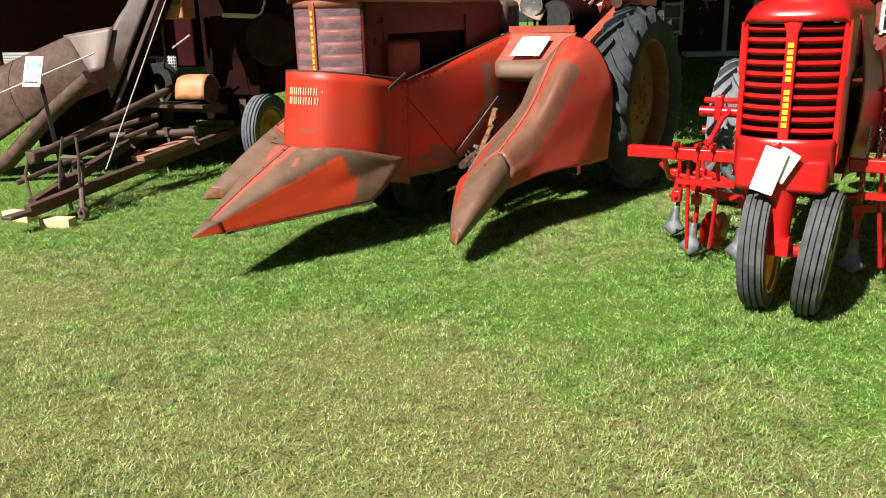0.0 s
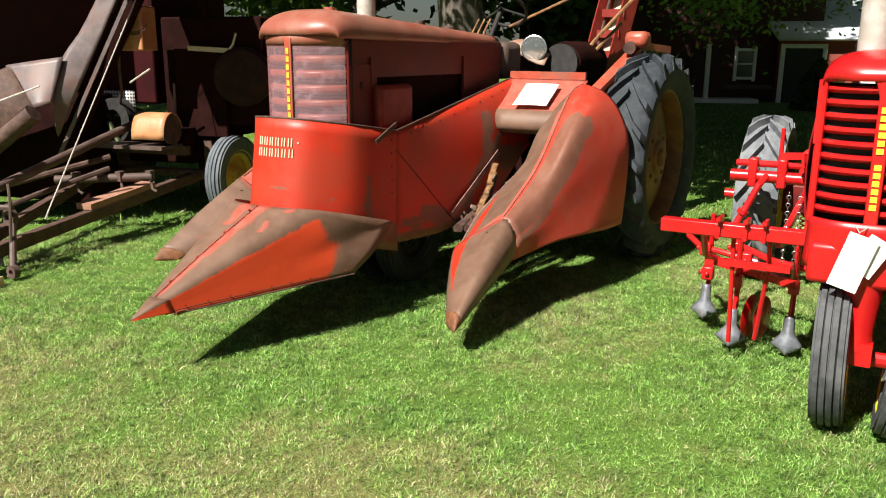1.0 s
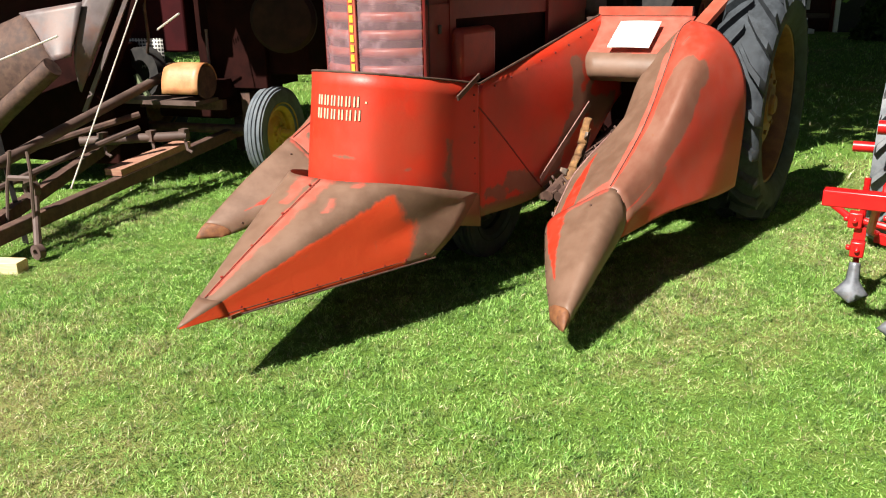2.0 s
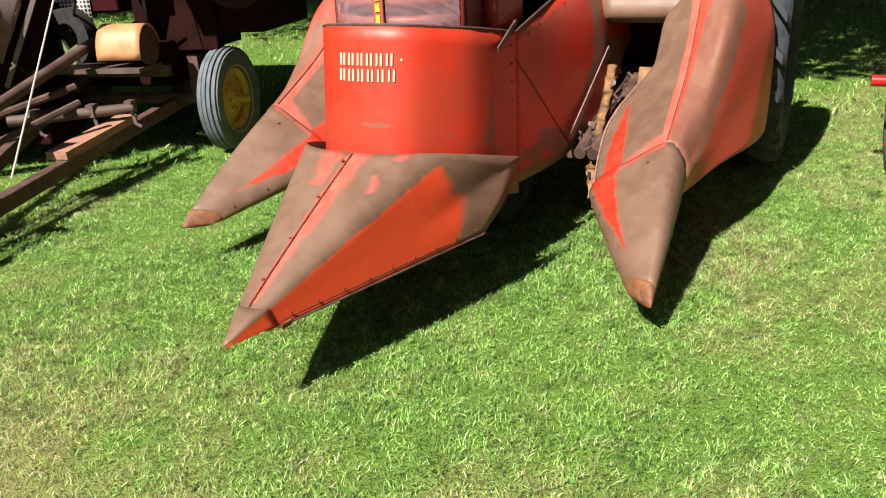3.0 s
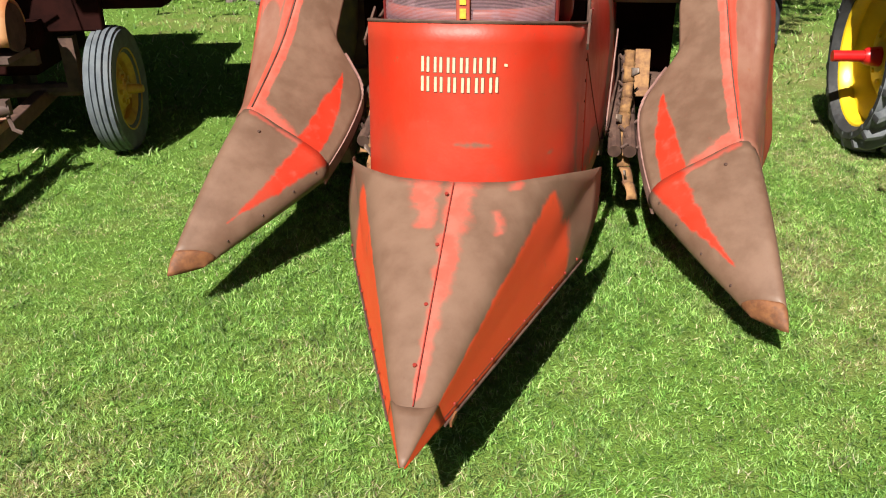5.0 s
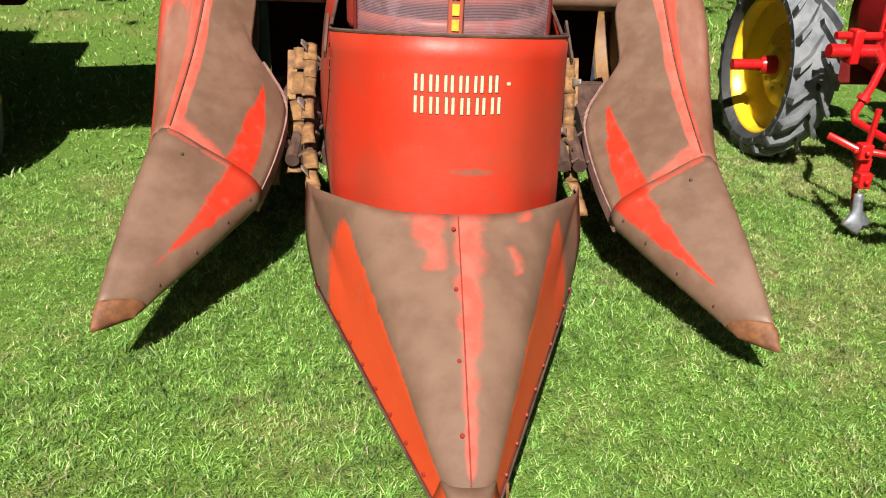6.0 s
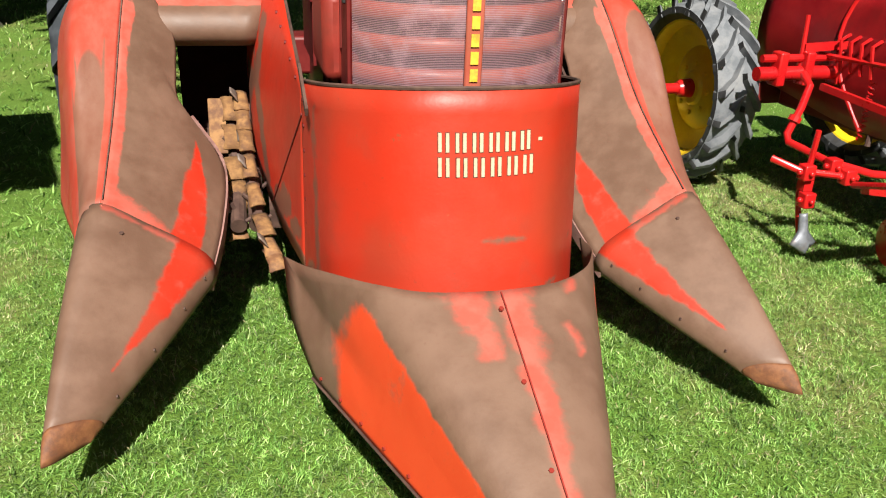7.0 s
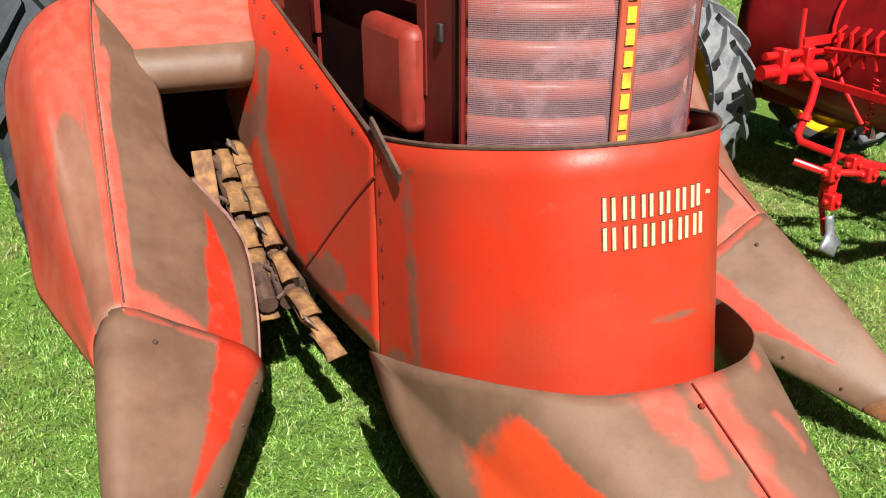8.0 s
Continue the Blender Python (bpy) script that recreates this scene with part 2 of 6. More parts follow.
def see_through_screen():
    """A fine wire screen: faded red wires with holes between them."""
    n = Nodes("fine_wire_screen")
    u, v = n.uv()
    a = n.m("ABSOLUTE", n.m("SUBTRACT", n.m("FRACT", n.m("MULTIPLY", u, 110)), 0.5))
    b = n.m("ABSOLUTE", n.m("SUBTRACT", n.m("FRACT", n.m("MULTIPLY", v, 150)), 0.5))
    patch = n.step(n.noise(9, 5, 0.7), 0.5, 0.62)
    wire = n.m("ADD", n.m("MULTIPLY", n.step(b, 0.15, 0.3), 0.40), n.m("MULTIPLY", n.step(a, 0.2, 0.4), 0.06))
    wire = n.m("ADD", n.m("MULTIPLY", patch, 0.22), n.m("ADD", wire, 0.16), clamp=True)
    clear = n.t.nodes.new("ShaderNodeBsdfTransparent")
    mixer = n.t.nodes.new("ShaderNodeMixShader")
    n.put(mixer.inputs[0], wire)
    n.t.links.new(clear.outputs[0], mixer.inputs[1])
    n.t.links.new(n.bsdf.outputs[0], mixer.inputs[2])
    n.t.links.new(mixer.outputs[0], n.out.inputs[0])
    return n.set(n.mix(n.noise(7, 4), (0.34, 0.16, 0.17), (0.35, 0.25, 0.29)), 0.5)


def glass(name, tint, rough=0.03, clear=0.0):
    n = Nodes(name)
    n.put(n.bsdf.inputs["Transmission Weight"], clear)
    return n.set(tint, rough, 0.0, 0.8)


M_SCREEN = see_through_screen()
M_LENS = glass("lamp_lens", (0.75, 0.85, 0.86), 0.06, 0.9)
M_PANE = glass("dark_window_pane", (0.02, 0.025, 0.035), 0.25)


def perforated():
    n = Nodes("perforated_sheet")
    mp = n.t.nodes.new("ShaderNodeTexVoronoi")
    mp.inputs["Scale"].default_value, mp.inputs["Randomness"].default_value = 34, 0.0
    n.t.links.new(n.tex.outputs["Object"], mp.inputs["Vector"])
    hole = n.step(mp.outputs["Distance"], 0.40, 0.34)
    return n.set(n.mix(hole, (0.45, 0.44, 0.42), (0.015, 0.013, 0.012)), 0.5, 0.3)


M_PERF = perforated()


def ground_material():
    n = Nodes("mown_lawn")
    big, mid, fine = n.noise(0.55, 3), n.noise(2.6, 5, 0.65), n.noise(45, 4, 0.7)
    dry = n.step(n.m("ADD", n.trodden(), n.m("ADD", n.m("MULTIPLY", big, 0.55), n.m("MULTIPLY", mid, 0.45))), 0.40, 0.62)
    green = n.mix(fine, (0.058, 0.115, 0.015), (0.17, 0.29, 0.045))
    tan = n.mix(fine, (0.12, 0.10, 0.035), (0.36, 0.31, 0.13))
    n.bump(n.m("ADD", fine, n.noise(160, 2)), 0.7, 0.02)
    return n.set(n.mix(n.m("MULTIPLY", dry, 0.75), green, tan), 0.9, 0.0, 0.2)


def blade_material():
    n = Nodes("grass_blades")
    geo = n.t.nodes.new("ShaderNodeNewGeometry")
    rnd = geo.outputs["Random Per Island"]
    big, mid = n.noise(0.55, 3), n.noise(2.6, 5, 0.65)
    patch = n.m("ADD", n.m("MULTIPLY", big, 0.55), n.m("MULTIPLY", mid, 0.45))
    patch = n.m("ADD", patch, n.trodden())
    green = n.ramp(rnd, (0.0, (0.070, 0.175, 0.028)), (0.5, (0.180, 0.350, 0.066)), (0.88, (0.325, 0.510, 0.145)), (1.0, (0.50, 0.62, 0.29)))
    tan = n.ramp(rnd, (0.0, (0.22, 0.185, 0.085)), (0.55, (0.42, 0.385, 0.20)), (1.0, (0.62, 0.58, 0.38)))
    pick = n.m("FRACT", n.m("MULTIPLY", rnd, 7.31))
    patch = n.m("ADD", patch, n.m("MULTIPLY_ADD", n.noise(7.0, 4, 0.65), 0.6, -0.30))
    share = n.m("MULTIPLY_ADD", n.step(patch, 0.40, 0.66), 0.40, 0.03)
    green = n.mix(n.m("MULTIPLY", n.step(patch, 0.36, 0.66), 0.55), green, (0.33, 0.42, 0.135))
    colour = n.mix(n.m("LESS_THAN", pick, share), green, tan)
    tuft = n.m("MULTIPLY_ADD", n.step(n.m("MULTIPLY_ADD", n.noise(38.0, 3, 0.6), 0.5, n.m("MULTIPLY", n.noise(9.0, 4, 0.65), 0.5)), 0.36, 0.64), 1.24, 0.38)
    hsv = n.t.nodes.new("ShaderNodeHueSaturation")
    n.put(hsv.inputs["Value"], tuft)
    n.put(hsv.inputs["Color"], colour)
    colour = hsv.outputs[0]
    trans = n.t.nodes.new("ShaderNodeBsdfTranslucent")
    n.put(trans.inputs[0], colour)
    mixer = n.t.nodes.new("ShaderNodeMixShader")
    mixer.inputs[0].default_value = 0.35
    n.t.links.new(n.bsdf.outputs[0], mixer.inputs[1])
    n.t.links.new(trans.outputs[0], mixer.inputs[2])
    n.t.links.new(mixer.outputs[0], n.out.inputs[0])
    return n.set(colour, 0.55, 0.0, 0.35)


def leaf_material(name, a, b):
    n = Nodes(name)
    geo = n.t.nodes.new("ShaderNodeNewGeometry")
    colour = n.ramp(geo.outputs["Random Per Island"], (0.0, a), (1.0, b))
    trans = n.t.nodes.new("ShaderNodeBsdfTranslucent")
    n.put(trans.inputs[0], colour)
    mixer = n.t.nodes.new("ShaderNodeMixShader")
    mixer.inputs[0].default_value = 0.25
    n.t.links.new(n.bsdf.outputs[0], mixer.inputs[1])
    n.t.links.new(trans.outputs[0], mixer.inputs[2])
    n.t.links.new(mixer.outputs[0], n.out.inputs[0])
    return n.set(colour, 0.5, 0.0, 0.4)


M_GROUND, M_BLADE = ground_material(), blade_material()
# Brighter copy of the leaves: sunlight on low foliage is put in the colour.
M_LEAF_LIT = leaf_material("leaves_brightened_as_sunlit", (0.06, 0.13, 0.02), (0.17, 0.29, 0.05))
M_LEAF = leaf_material("tree_leaves", (0.03, 0.065, 0.012), (0.085, 0.15, 0.028))
M_BARK = plain("tree_bark", (0.07, 0.055, 0.045), (0.14, 0.115, 0.095), 9, 0.9, bump=0.9, stretch=(4, 4, 0.8))
M_CLAP = plain("dark_red_siding", (0.04, 0.009, 0.008), (0.055, 0.012, 0.010), 5, 0.8, dirt=(0.03, 0.01, 0.008), amount=0.4)
M_BRICK = plain("red_brick", (0.21, 0.040, 0.028), (0.27, 0.062, 0.042), 9, 0.85, stretch=(1, 1, 5))
M_ROOF = plain("pale_roofing", (0.50, 0.54, 0.60), (0.60, 0.64, 0.70), 4, 0.6, stretch=(1, 6, 1))
M_TRIM = plain("white_trim_paint", (0.70, 0.70, 0.68), (0.78, 0.78, 0.76), 8, 0.5, bump=0.05)


# ---- mesh helpers ----
def part(name, bm, material, parent=None, label="", smooth=None, solid=0.0, bevel=0.0):
    """Links a bmesh as one mesh object under a thing or a part."""
    me = bpy.data.meshes.new(name)
    if smooth is None:
        smooth = 35
    bmesh.ops.recalc_face_normals(bm, faces=bm.faces)
    bm.to_mesh(me)
    bm.free()
    for f in me.polygons:
        f.use_smooth = True
    me.set_sharp_from_angle(angle=radians(smooth))
    me.materials.append(material)
    ob = new(name, me)
    if parent is not None:
        ob.parent = parent
    if label:
        tagged(ob, label)
    if solid:
        mod = ob.modifiers.new("thickness", "SOLIDIFY")
        mod.thickness, mod.offset = solid, 0.0
    if bevel:
        mod = ob.modifiers.new("edge", "BEVEL")
        mod.width, mod.segments, mod.limit_method = bevel, 2, "ANGLE"
    return ob


def thing(name, m, label, category, group="", kind=""):
    ob = new(name)
    ob.empty_display_size = 0.2
    ob.matrix_basis = m
    return tagged(ob, label, category, group, kind)


def V(*a):
    return Vector(a)


def box(bm, c, s, turn=None, taper=1.0):
    """A box of size s at c; taper shrinks its top."""
    m = turn.to_3x3() if turn else Matrix.Identity(3)
    vs = []
    for z in (-0.5, 0.5):
        k = taper if z > 0 else 1.0
        for x, y in ((-0.5, -0.5), (0.5, -0.5), (0.5, 0.5), (-0.5, 0.5)):
            vs.append(bm.verts.new(Vector(c) + m @ Vector((x * s[0] * k, y * s[1] * k, z * s[2]))))
    for f in ((3, 2, 1, 0), (4, 5, 6, 7), (0, 1, 5, 4), (1, 2, 6, 5), (2, 3, 7, 6), (3, 0, 4, 7)):
        bm.faces.new([vs[i] for i in f])
    return bm


def pipe(bm, pts, r, seg=8, r1=None, caps=True):
    """A round bar along a line of points."""
    pts = [Vector(p) for p in pts]
    rings, up = [], None
    for i, p in enumerate(pts):
        d = (pts[min(i + 1, len(pts) - 1)] - pts[max(i - 1, 0)]).normalized()
        if up is None:
            up = d.orthogonal().normalized()
        up = (up - d * up.dot(d)).normalized()
        side = d.cross(up)
        k = r if r1 is None else r + (r1 - r) * i / (len(pts) - 1)
        rings.append([bm.verts.new(p + (up * math.cos(2 * math.pi * j / seg) + side * math.sin(2 * math.pi * j / seg)) * k) for j in range(seg)])
    for a, b in zip(rings, rings[1:]):
        for j in range(seg):
            bm.faces.new((a[j], a[(j + 1) % seg], b[(j + 1) % seg], b[j]))
    if caps:
        bm.faces.new(rings[0][::-1])
        bm.faces.new(rings[-1])
    return bm


def beam(bm, a, b, w, h):
    """A square bar from a to b, w wide and h high."""
    a, b = Vector(a), Vector(b)
    d = (b - a).normalized()
    side = d.cross(V(0, 0, 1))
    side = side.normalized() if side.length > 1e-4 else V(1, 0, 0)
    up = side.cross(d)
    vs = [bm.verts.new(p + side * sx * w / 2 + up * sz * h / 2) for p in (a, b) for sx, sz in ((-1, -1), (1, -1), (1, 1), (-1, 1))]
    for f in ((3, 2, 1, 0), (4, 5, 6, 7), (0, 1, 5, 4), (1, 2, 6, 5), (2, 3, 7, 6), (3, 0, 4, 7)):
        bm.faces.new([vs[i] for i in f])
    return bm


def lathe(bm, profile, m, seg=40, closed=False):
    """Turns (radius, along) pairs about the local x axis of m."""
    rings = []
    for r, x in profile:
        rings.append([bm.verts.new(m @ Vector((x, r * math.cos(2 * math.pi * j / seg), r * math.sin(2 * math.pi * j / seg)))) for j in range(seg)])
    pairs = list(zip(rings, rings[1:])) + ([(rings[-1], rings[0])] if closed else [])
    for a, b in pairs:
        for j in range(seg):
            bm.faces.new((a[j], a[(j + 1) % seg], b[(j + 1) % seg], b[j]))
    return bm


def sheet(fn, nu, nv, flip=False):
    """A skin of fn(u, v), u and v from 0 to 1, with UVs; fn gives the place and its UV."""
    bm = bmesh.new()
    layer = bm.loops.layers.uv.new("UVMap")
    grid, uvs = [], {}
    for j in range(nv + 1):
        row = []
        for i in range(nu + 1):
            p, t = fn(i / nu, j / nv)
            w = bm.verts.new(p)
            uvs[w] = t
            row.append(w)
        grid.append(row)
    for j in range(nv):
        for i in range(nu):
            q = [grid[j][i], grid[j][i + 1], grid[j + 1][i + 1], grid[j + 1][i]]
            f = bm.faces.new(q[::-1] if flip else q)
            for lp in f.loops:
                lp[layer].uv = uvs[lp.vert]
    return bm


def spline(pts, t):
    """A smooth line through pts; t from 0 to 1."""
    n = len(pts) - 1
    k = min(int(t * n), n - 1)
    f = t * n - k
    p = [Vector(pts[min(max(k + i, 0), n)]) for i in (-1, 0, 1, 2)]
    return 0.5 * (2 * p[1] + (p[2] - p[0]) * f + (2 * p[0] - 5 * p[1] + 4 * p[2] - p[3]) * f * f + (3 * p[1] - p[0] - 3 * p[2] + p[3]) * f ** 3)


def bolt(bm, p, nrm, r=0.008, h=0.006):
    p, nrm = Vector(p), Vector(nrm).normalized()
    return pipe(bm, [p - nrm * 0.002, p + nrm * h], r, 6)


def rivets(parent, material, places, r, h):
    """A row of rivet heads, each an object on one shared mesh."""
    first = None
    for p, nrm in places:
        if first is None:
            first = part("rivet", bolt(bmesh.new(), (0, 0, 0), (0, 0, 1), r, h), material, parent)
            ob = first
        else:
            ob = new("rivet", first.data)
            ob.parent = parent
        ob.matrix_basis = Matrix.Translation(p) @ Vector(nrm).to_track_quat("Z", "Y").to_matrix().to_4x4()


def ag_tyre(bm, m, r, w, rim, lugs=22, lug_h=0.05):
    """A tractor tyre with slanting bars, about the local x axis of m."""
    h = r - lug_h
    prof = [(rim, -w * 0.36), (rim + (h - rim) * 0.35, -w * 0.5), (rim + (h - rim) * 0.72, -w * 0.5), (h - 0.02, -w * 0.42),
            (h, -w * 0.25), (h + 0.006, 0), (h, w * 0.25), (h - 0.02, w * 0.42), (rim + (h - rim) * 0.72, w * 0.5),
            (rim + (h - rim) * 0.35, w * 0.5), (rim, w * 0.36), (rim - 0.02, 0)]
    lathe(bm, prof, m, 56, True)
    step = 2 * math.pi / lugs
    for side in (-1, 1):
        for i in range(lugs):
            a0 = (i + (0.5 if side > 0 else 0)) * step
            ring = []
            for k, (x, da, rr, half) in enumerate(((0.0, 0.0, r, 0.085), (0.24, 0.62, r, 0.095), (0.45, 1.0, r - 0.022, 0.11), (0.51, 1.12, h - 0.05, 0.12))):
                a = a0 + da * step
                for sgn2 in (-1, 1):
                    for low in (0, 1):
                        rad = (h - 0.015 - (0.05 if k == 3 else 0)) if low else rr
                        ang = a + sgn2 * half * step * (1.5 if low else 1.0)
                        ring.append(bm.verts.new(m @ Vector((side * x * w, rad * math.cos(ang), rad * math.sin(ang)))))
            for k in range(3):
                o = k * 4
                lt, lb, rt, rb = o, o + 1, o + 2, o + 3
                for f in ((lt, rt, rt + 4, lt + 4), (lt, lt + 4, lb + 4, lb), (rt, rb, rb + 4, rt + 4)):
                    bm.faces.new([ring[q] for q in f])
            bm.faces.new([ring[q] for q in (0, 1, 3, 2)])
            bm.faces.new([ring[q] for q in (12, 14, 15, 13)])
    return bm


def rib_tyre(bm, m, r, w, rim, ribs=4):
    """A front tyre with ribs running round it."""
    prof = [(rim, -w * 0.34), (rim + (r - rim) * 0.4, -w * 0.5), (r * 0.93, -w * 0.47)]
    n = ribs
    for i in range(n):
        c = (-0.42 + 0.84 * (i + 0.5) / n) * w
        half = 0.84 * w / n * 0.36
        top = r - 0.022 * (2 * c / w) ** 2
        prof += [(top - 0.014, c - half * 1.25), (top, c - half), (top, c + half), (top - 0.014, c + half * 1.25)]
    prof += [(r * 0.93, w * 0.47), (rim + (r - rim) * 0.4, w * 0.5), (rim, w * 0.34), (rim - 0.015, 0)]
    return lathe(bm, prof, m, 48, True)


def wheel(parent, m, r, w, rim, rubber, rim_mat, ag=True, dish=0.05, lugs=22, hub_mat=None, out=1, cap=0.12, wall_mat=None):
    """A wheel about the local x axis of m: hub disc, tyre and rim. out: the side on which the disc is dished."""
    bm = bmesh.new()
    d = out * dish
    lathe(bm, [(0.0, d + out * 0.03), (rim * 0.22, d + out * 0.03), (rim * 0.26, d + out * 0.01), (rim * 0.5, d), (rim * 0.62, d - out * 0.03), (rim * 0.9, -d * 0.3), (rim * 0.985, -d * 0.3)], m, 40)
    for i in range(8):
        a = i * math.pi / 4
        p = m @ Vector((d, rim * 0.36 * math.cos(a), rim * 0.36 * math.sin(a)))
        bolt(bm, p, m.to_3x3() @ Vector((out, 0, 0)), 0.014, 0.022)
    hub = part("wheel", bm, rim_mat, parent, solid=0.006)
    tyre = part("tyre", (ag_tyre(bmesh.new(), m, r, w, rim, lugs) if ag else rib_tyre(bmesh.new(), m, r, w, rim)), rubber, hub)
    if wall_mat:
        tyre.data.materials.append(wall_mat)
        axis, back = m.to_3x3() @ Vector((1, 0, 0)), m.inverted()
        for f in tyre.data.polygons:
            p = back @ f.center
            if abs(f.normal.dot(axis)) > 0.92 or math.hypot(p.y, p.z) < r - 0.085:
                f.material_index = 1
    bm = bmesh.new()
    h = w * 0.36
    lathe(bm, [(rim + 0.025, -h - 0.012), (rim + 0.022, -h), (rim - 0.01, -h + 0.015), (rim - 0.03, -h * 0.4), (rim - 0.03, h * 0.4), (rim - 0.01, h - 0.015), (rim + 0.022, h), (rim + 0.025, h + 0.012)], m, 48)
    part("rim", bm, rim_mat, hub, solid=0.008)
    bm = bmesh.new()
    lathe(bm, [(0.0, d + out * cap), (rim * 0.1, d + out * cap), (rim * 0.13, d + out * cap * 0.8), (rim * 0.15, d)], m, 20)
    part("hub_cap", bm, hub_mat or rim_mat, hub)
    return hub


# ---- the ground ----
def lawn():
    def fn(u, v):
        x = (u * 2 - 1)
        y = (v * 2 - 1)
        X, Y = 90 * x ** 3 + 14 * x, 5 + 90 * y ** 3 + 14 * y
        z = 0.012 * noise.noise((X * 0.8, Y * 0.8, 0)) if abs(X) + abs(Y) < 30 else 0.0
        return (X, Y, z), (X, Y)
    return tagged(part("ground", sheet(fn, 120, 120), M_GROUND), "mown lawn with dry tan patches", "ground", kind="structure")


lawn()


def blades(name, count, x0, x1, y0, y1, seed, hmin, hmax, wid, keep=None, label="short mown green grass with dry clippings", tuft=0):
    """Many grass blades as one object: a bent strip of two faces each. tuft: blades to a clump, 0 for an even spread."""
    rng = np.random.default_rng(seed)
    x, y = rng.uniform(x0, x1, count), rng.uniform(y0, y1, count)
    if keep is not None:
        k = keep(x, y, rng)
        x, y = x[k], y[k]
    if tuft:
        x, y = np.repeat(x, tuft), np.repeat(y, tuft)
        out, way = 0.017 * np.sqrt(rng.uniform(0, 1, len(x))), rng.uniform(0, 2 * np.pi, len(x))
        x, y = x + out * np.cos(way), y + out * np.sin(way)
    n = len(x)
    a = rng.uniform(0, 2 * np.pi, n)
    h = rng.uniform(hmin, hmax, n) * (0.75 + 0.5 * (np.sin(x * 2.1 + 1.3 * np.sin(y * 1.7)) * np.sin(y * 2.6 + np.sin(x * 1.9)) * 0.5 + 0.5))
    flat = rng.uniform(0, 1, n) < (0.12 if tuft else 0.55)
    lean = np.where(flat, rng.uniform(1.4, 3.8, n), rng.uniform(0.3, 1.5, n))
    h = np.where(flat, h * 0.42, h)
    b = a + rng.uniform(-0.7, 0.7, n)
    wx, wy = np.cos(a + np.pi / 2) * wid * rng.uniform(0.6, 1.3, n), np.sin(a + np.pi / 2) * wid * rng.uniform(0.6, 1.3, n)
    dx, dy = np.cos(b) * lean * h, np.sin(b) * lean * h
    z0 = np.where(flat, rng.uniform(0.0, 0.022, n), -0.005)
    co = np.empty((n, 5, 3))
    co[:, 0] = np.stack([x - wx, y - wy, z0], 1)
    co[:, 1] = np.stack([x + wx, y + wy, z0], 1)
    co[:, 2] = np.stack([x + wx * 0.8 + dx * 0.4, y + wy * 0.8 + dy * 0.4, z0 + h * 0.62], 1)
    co[:, 3] = np.stack([x - wx * 0.8 + dx * 0.4, y - wy * 0.8 + dy * 0.4, z0 + h * 0.62], 1)
    co[:, 4] = np.stack([x + dx, y + dy, z0 + h * 0.95], 1)
    base = np.arange(n)[:, None] * 5
    loops = (base + np.array([0, 1, 2, 3, 3, 2, 4])).ravel()
    me = bpy.data.meshes.new(name)
    me.vertices.add(n * 5)
    me.vertices.foreach_set("co", co.ravel())
    me.loops.add(len(loops))
    me.loops.foreach_set("vertex_index", loops.astype(np.int32))
    me.polygons.add(n * 2)
    me.polygons.foreach_set("loop_start", (np.arange(n)[:, None] * 7 + np.array([0, 4])).ravel().astype(np.int32))
    me.update(calc_edges=True)
    me.validate()
    me.materials.append(M_BLADE)
    return tagged(new(name, me), label, "grass", kind="stuff")


def near_lawn(x, y, rng):
    """Densest along the strip in front of the machines."""
    d = np.maximum(np.abs(x + 0.2) - 2.0, 0) + np.maximum(np.abs(y - 3.7) - 2.9, 0)
    return rng.uniform(0, 1, len(x)) < np.exp(-d * 0.7)


def patchy(x, y, rng):
    """Tufts stand thicker in some patches than in others, and thickest near the machines."""
    wave = np.sin(x * 3.1 + 1.7 * np.sin(y * 2.3)) * np.sin(y * 3.7 + 1.4 * np.sin(x * 2.9)) + 0.6 * np.sin(x * 9.7 + y * 4.1) * np.sin(y * 8.3 - x * 3.7)
    near = 1 / (1 + np.exp(-(y + 0.45 * x - 3.4) * 1.6))
    return near_lawn(x, y, rng) & (rng.uniform(0, 1, len(x)) < np.clip(0.20 + 0.30 * wave + 0.45 * near, 0.05, 1))


blades("grass", 1050000, -4.5, 5.0, 0.5, 10.5, 3, 0.010, 0.025, 0.0018, near_lawn)
blades("grass_tufts", 125000, -4.5, 5.0, 0.6, 10.0, 7, 0.017, 0.036, 0.0017, patchy, "taller tufts of lush green grass", 6)
blades("grass", 70000, -8, 14, 7.5, 24, 4, 0.04, 0.075, 0.006, label="lawn grass behind the machines")


# ---- the mounted corn picker ----
PICK = pose(-0.822, 5.065, 0, 0, 0, -30.75)
picker = thing("corn_picker", PICK, "faded red and brown two-row corn picker mounted on the old tractor", "corn picker")

M_CONE = worn_paint("worn_snout_paint", [
    (0.019, 1.02, 0.018, 0.5, 0.018, 0.016), (0.018, 0.5, 0.014, 0.22, 0.016, 0.02), (-0.035, 0.99, -0.030, 0.80, 0.016, 0.010),
    (0.074, 0.86, 0.10, 0.77, 0.005, 0.007), (-0.056, 0.985, -0.056, 0.97, 0.005, 0.003), (0.095, 0.985, 0.095, 0.965, 0.005, 0.004)],
    flank=0.178, edge=0.008, soft=0.012)
M_NOSE = worn_paint("worn_nose_paint", [(-0.42, 0.1, -0.40, 0.05, 0.07, 0.04), (0.42, 0.1, 0.40, 0.05, 0.07, 0.04)], flank=0.20, edge=0.008)
M_POINT = worn_paint("worn_point_paint", [(0.44, 0.98, 0.65, 0.995, 0.02, 0.012)], bright=[(0.365, 1.02, 0.38, 0.62, 0.095, 0.055), (0.385, 0.62, 0.42, 0.30, 0.048, 0.004)])
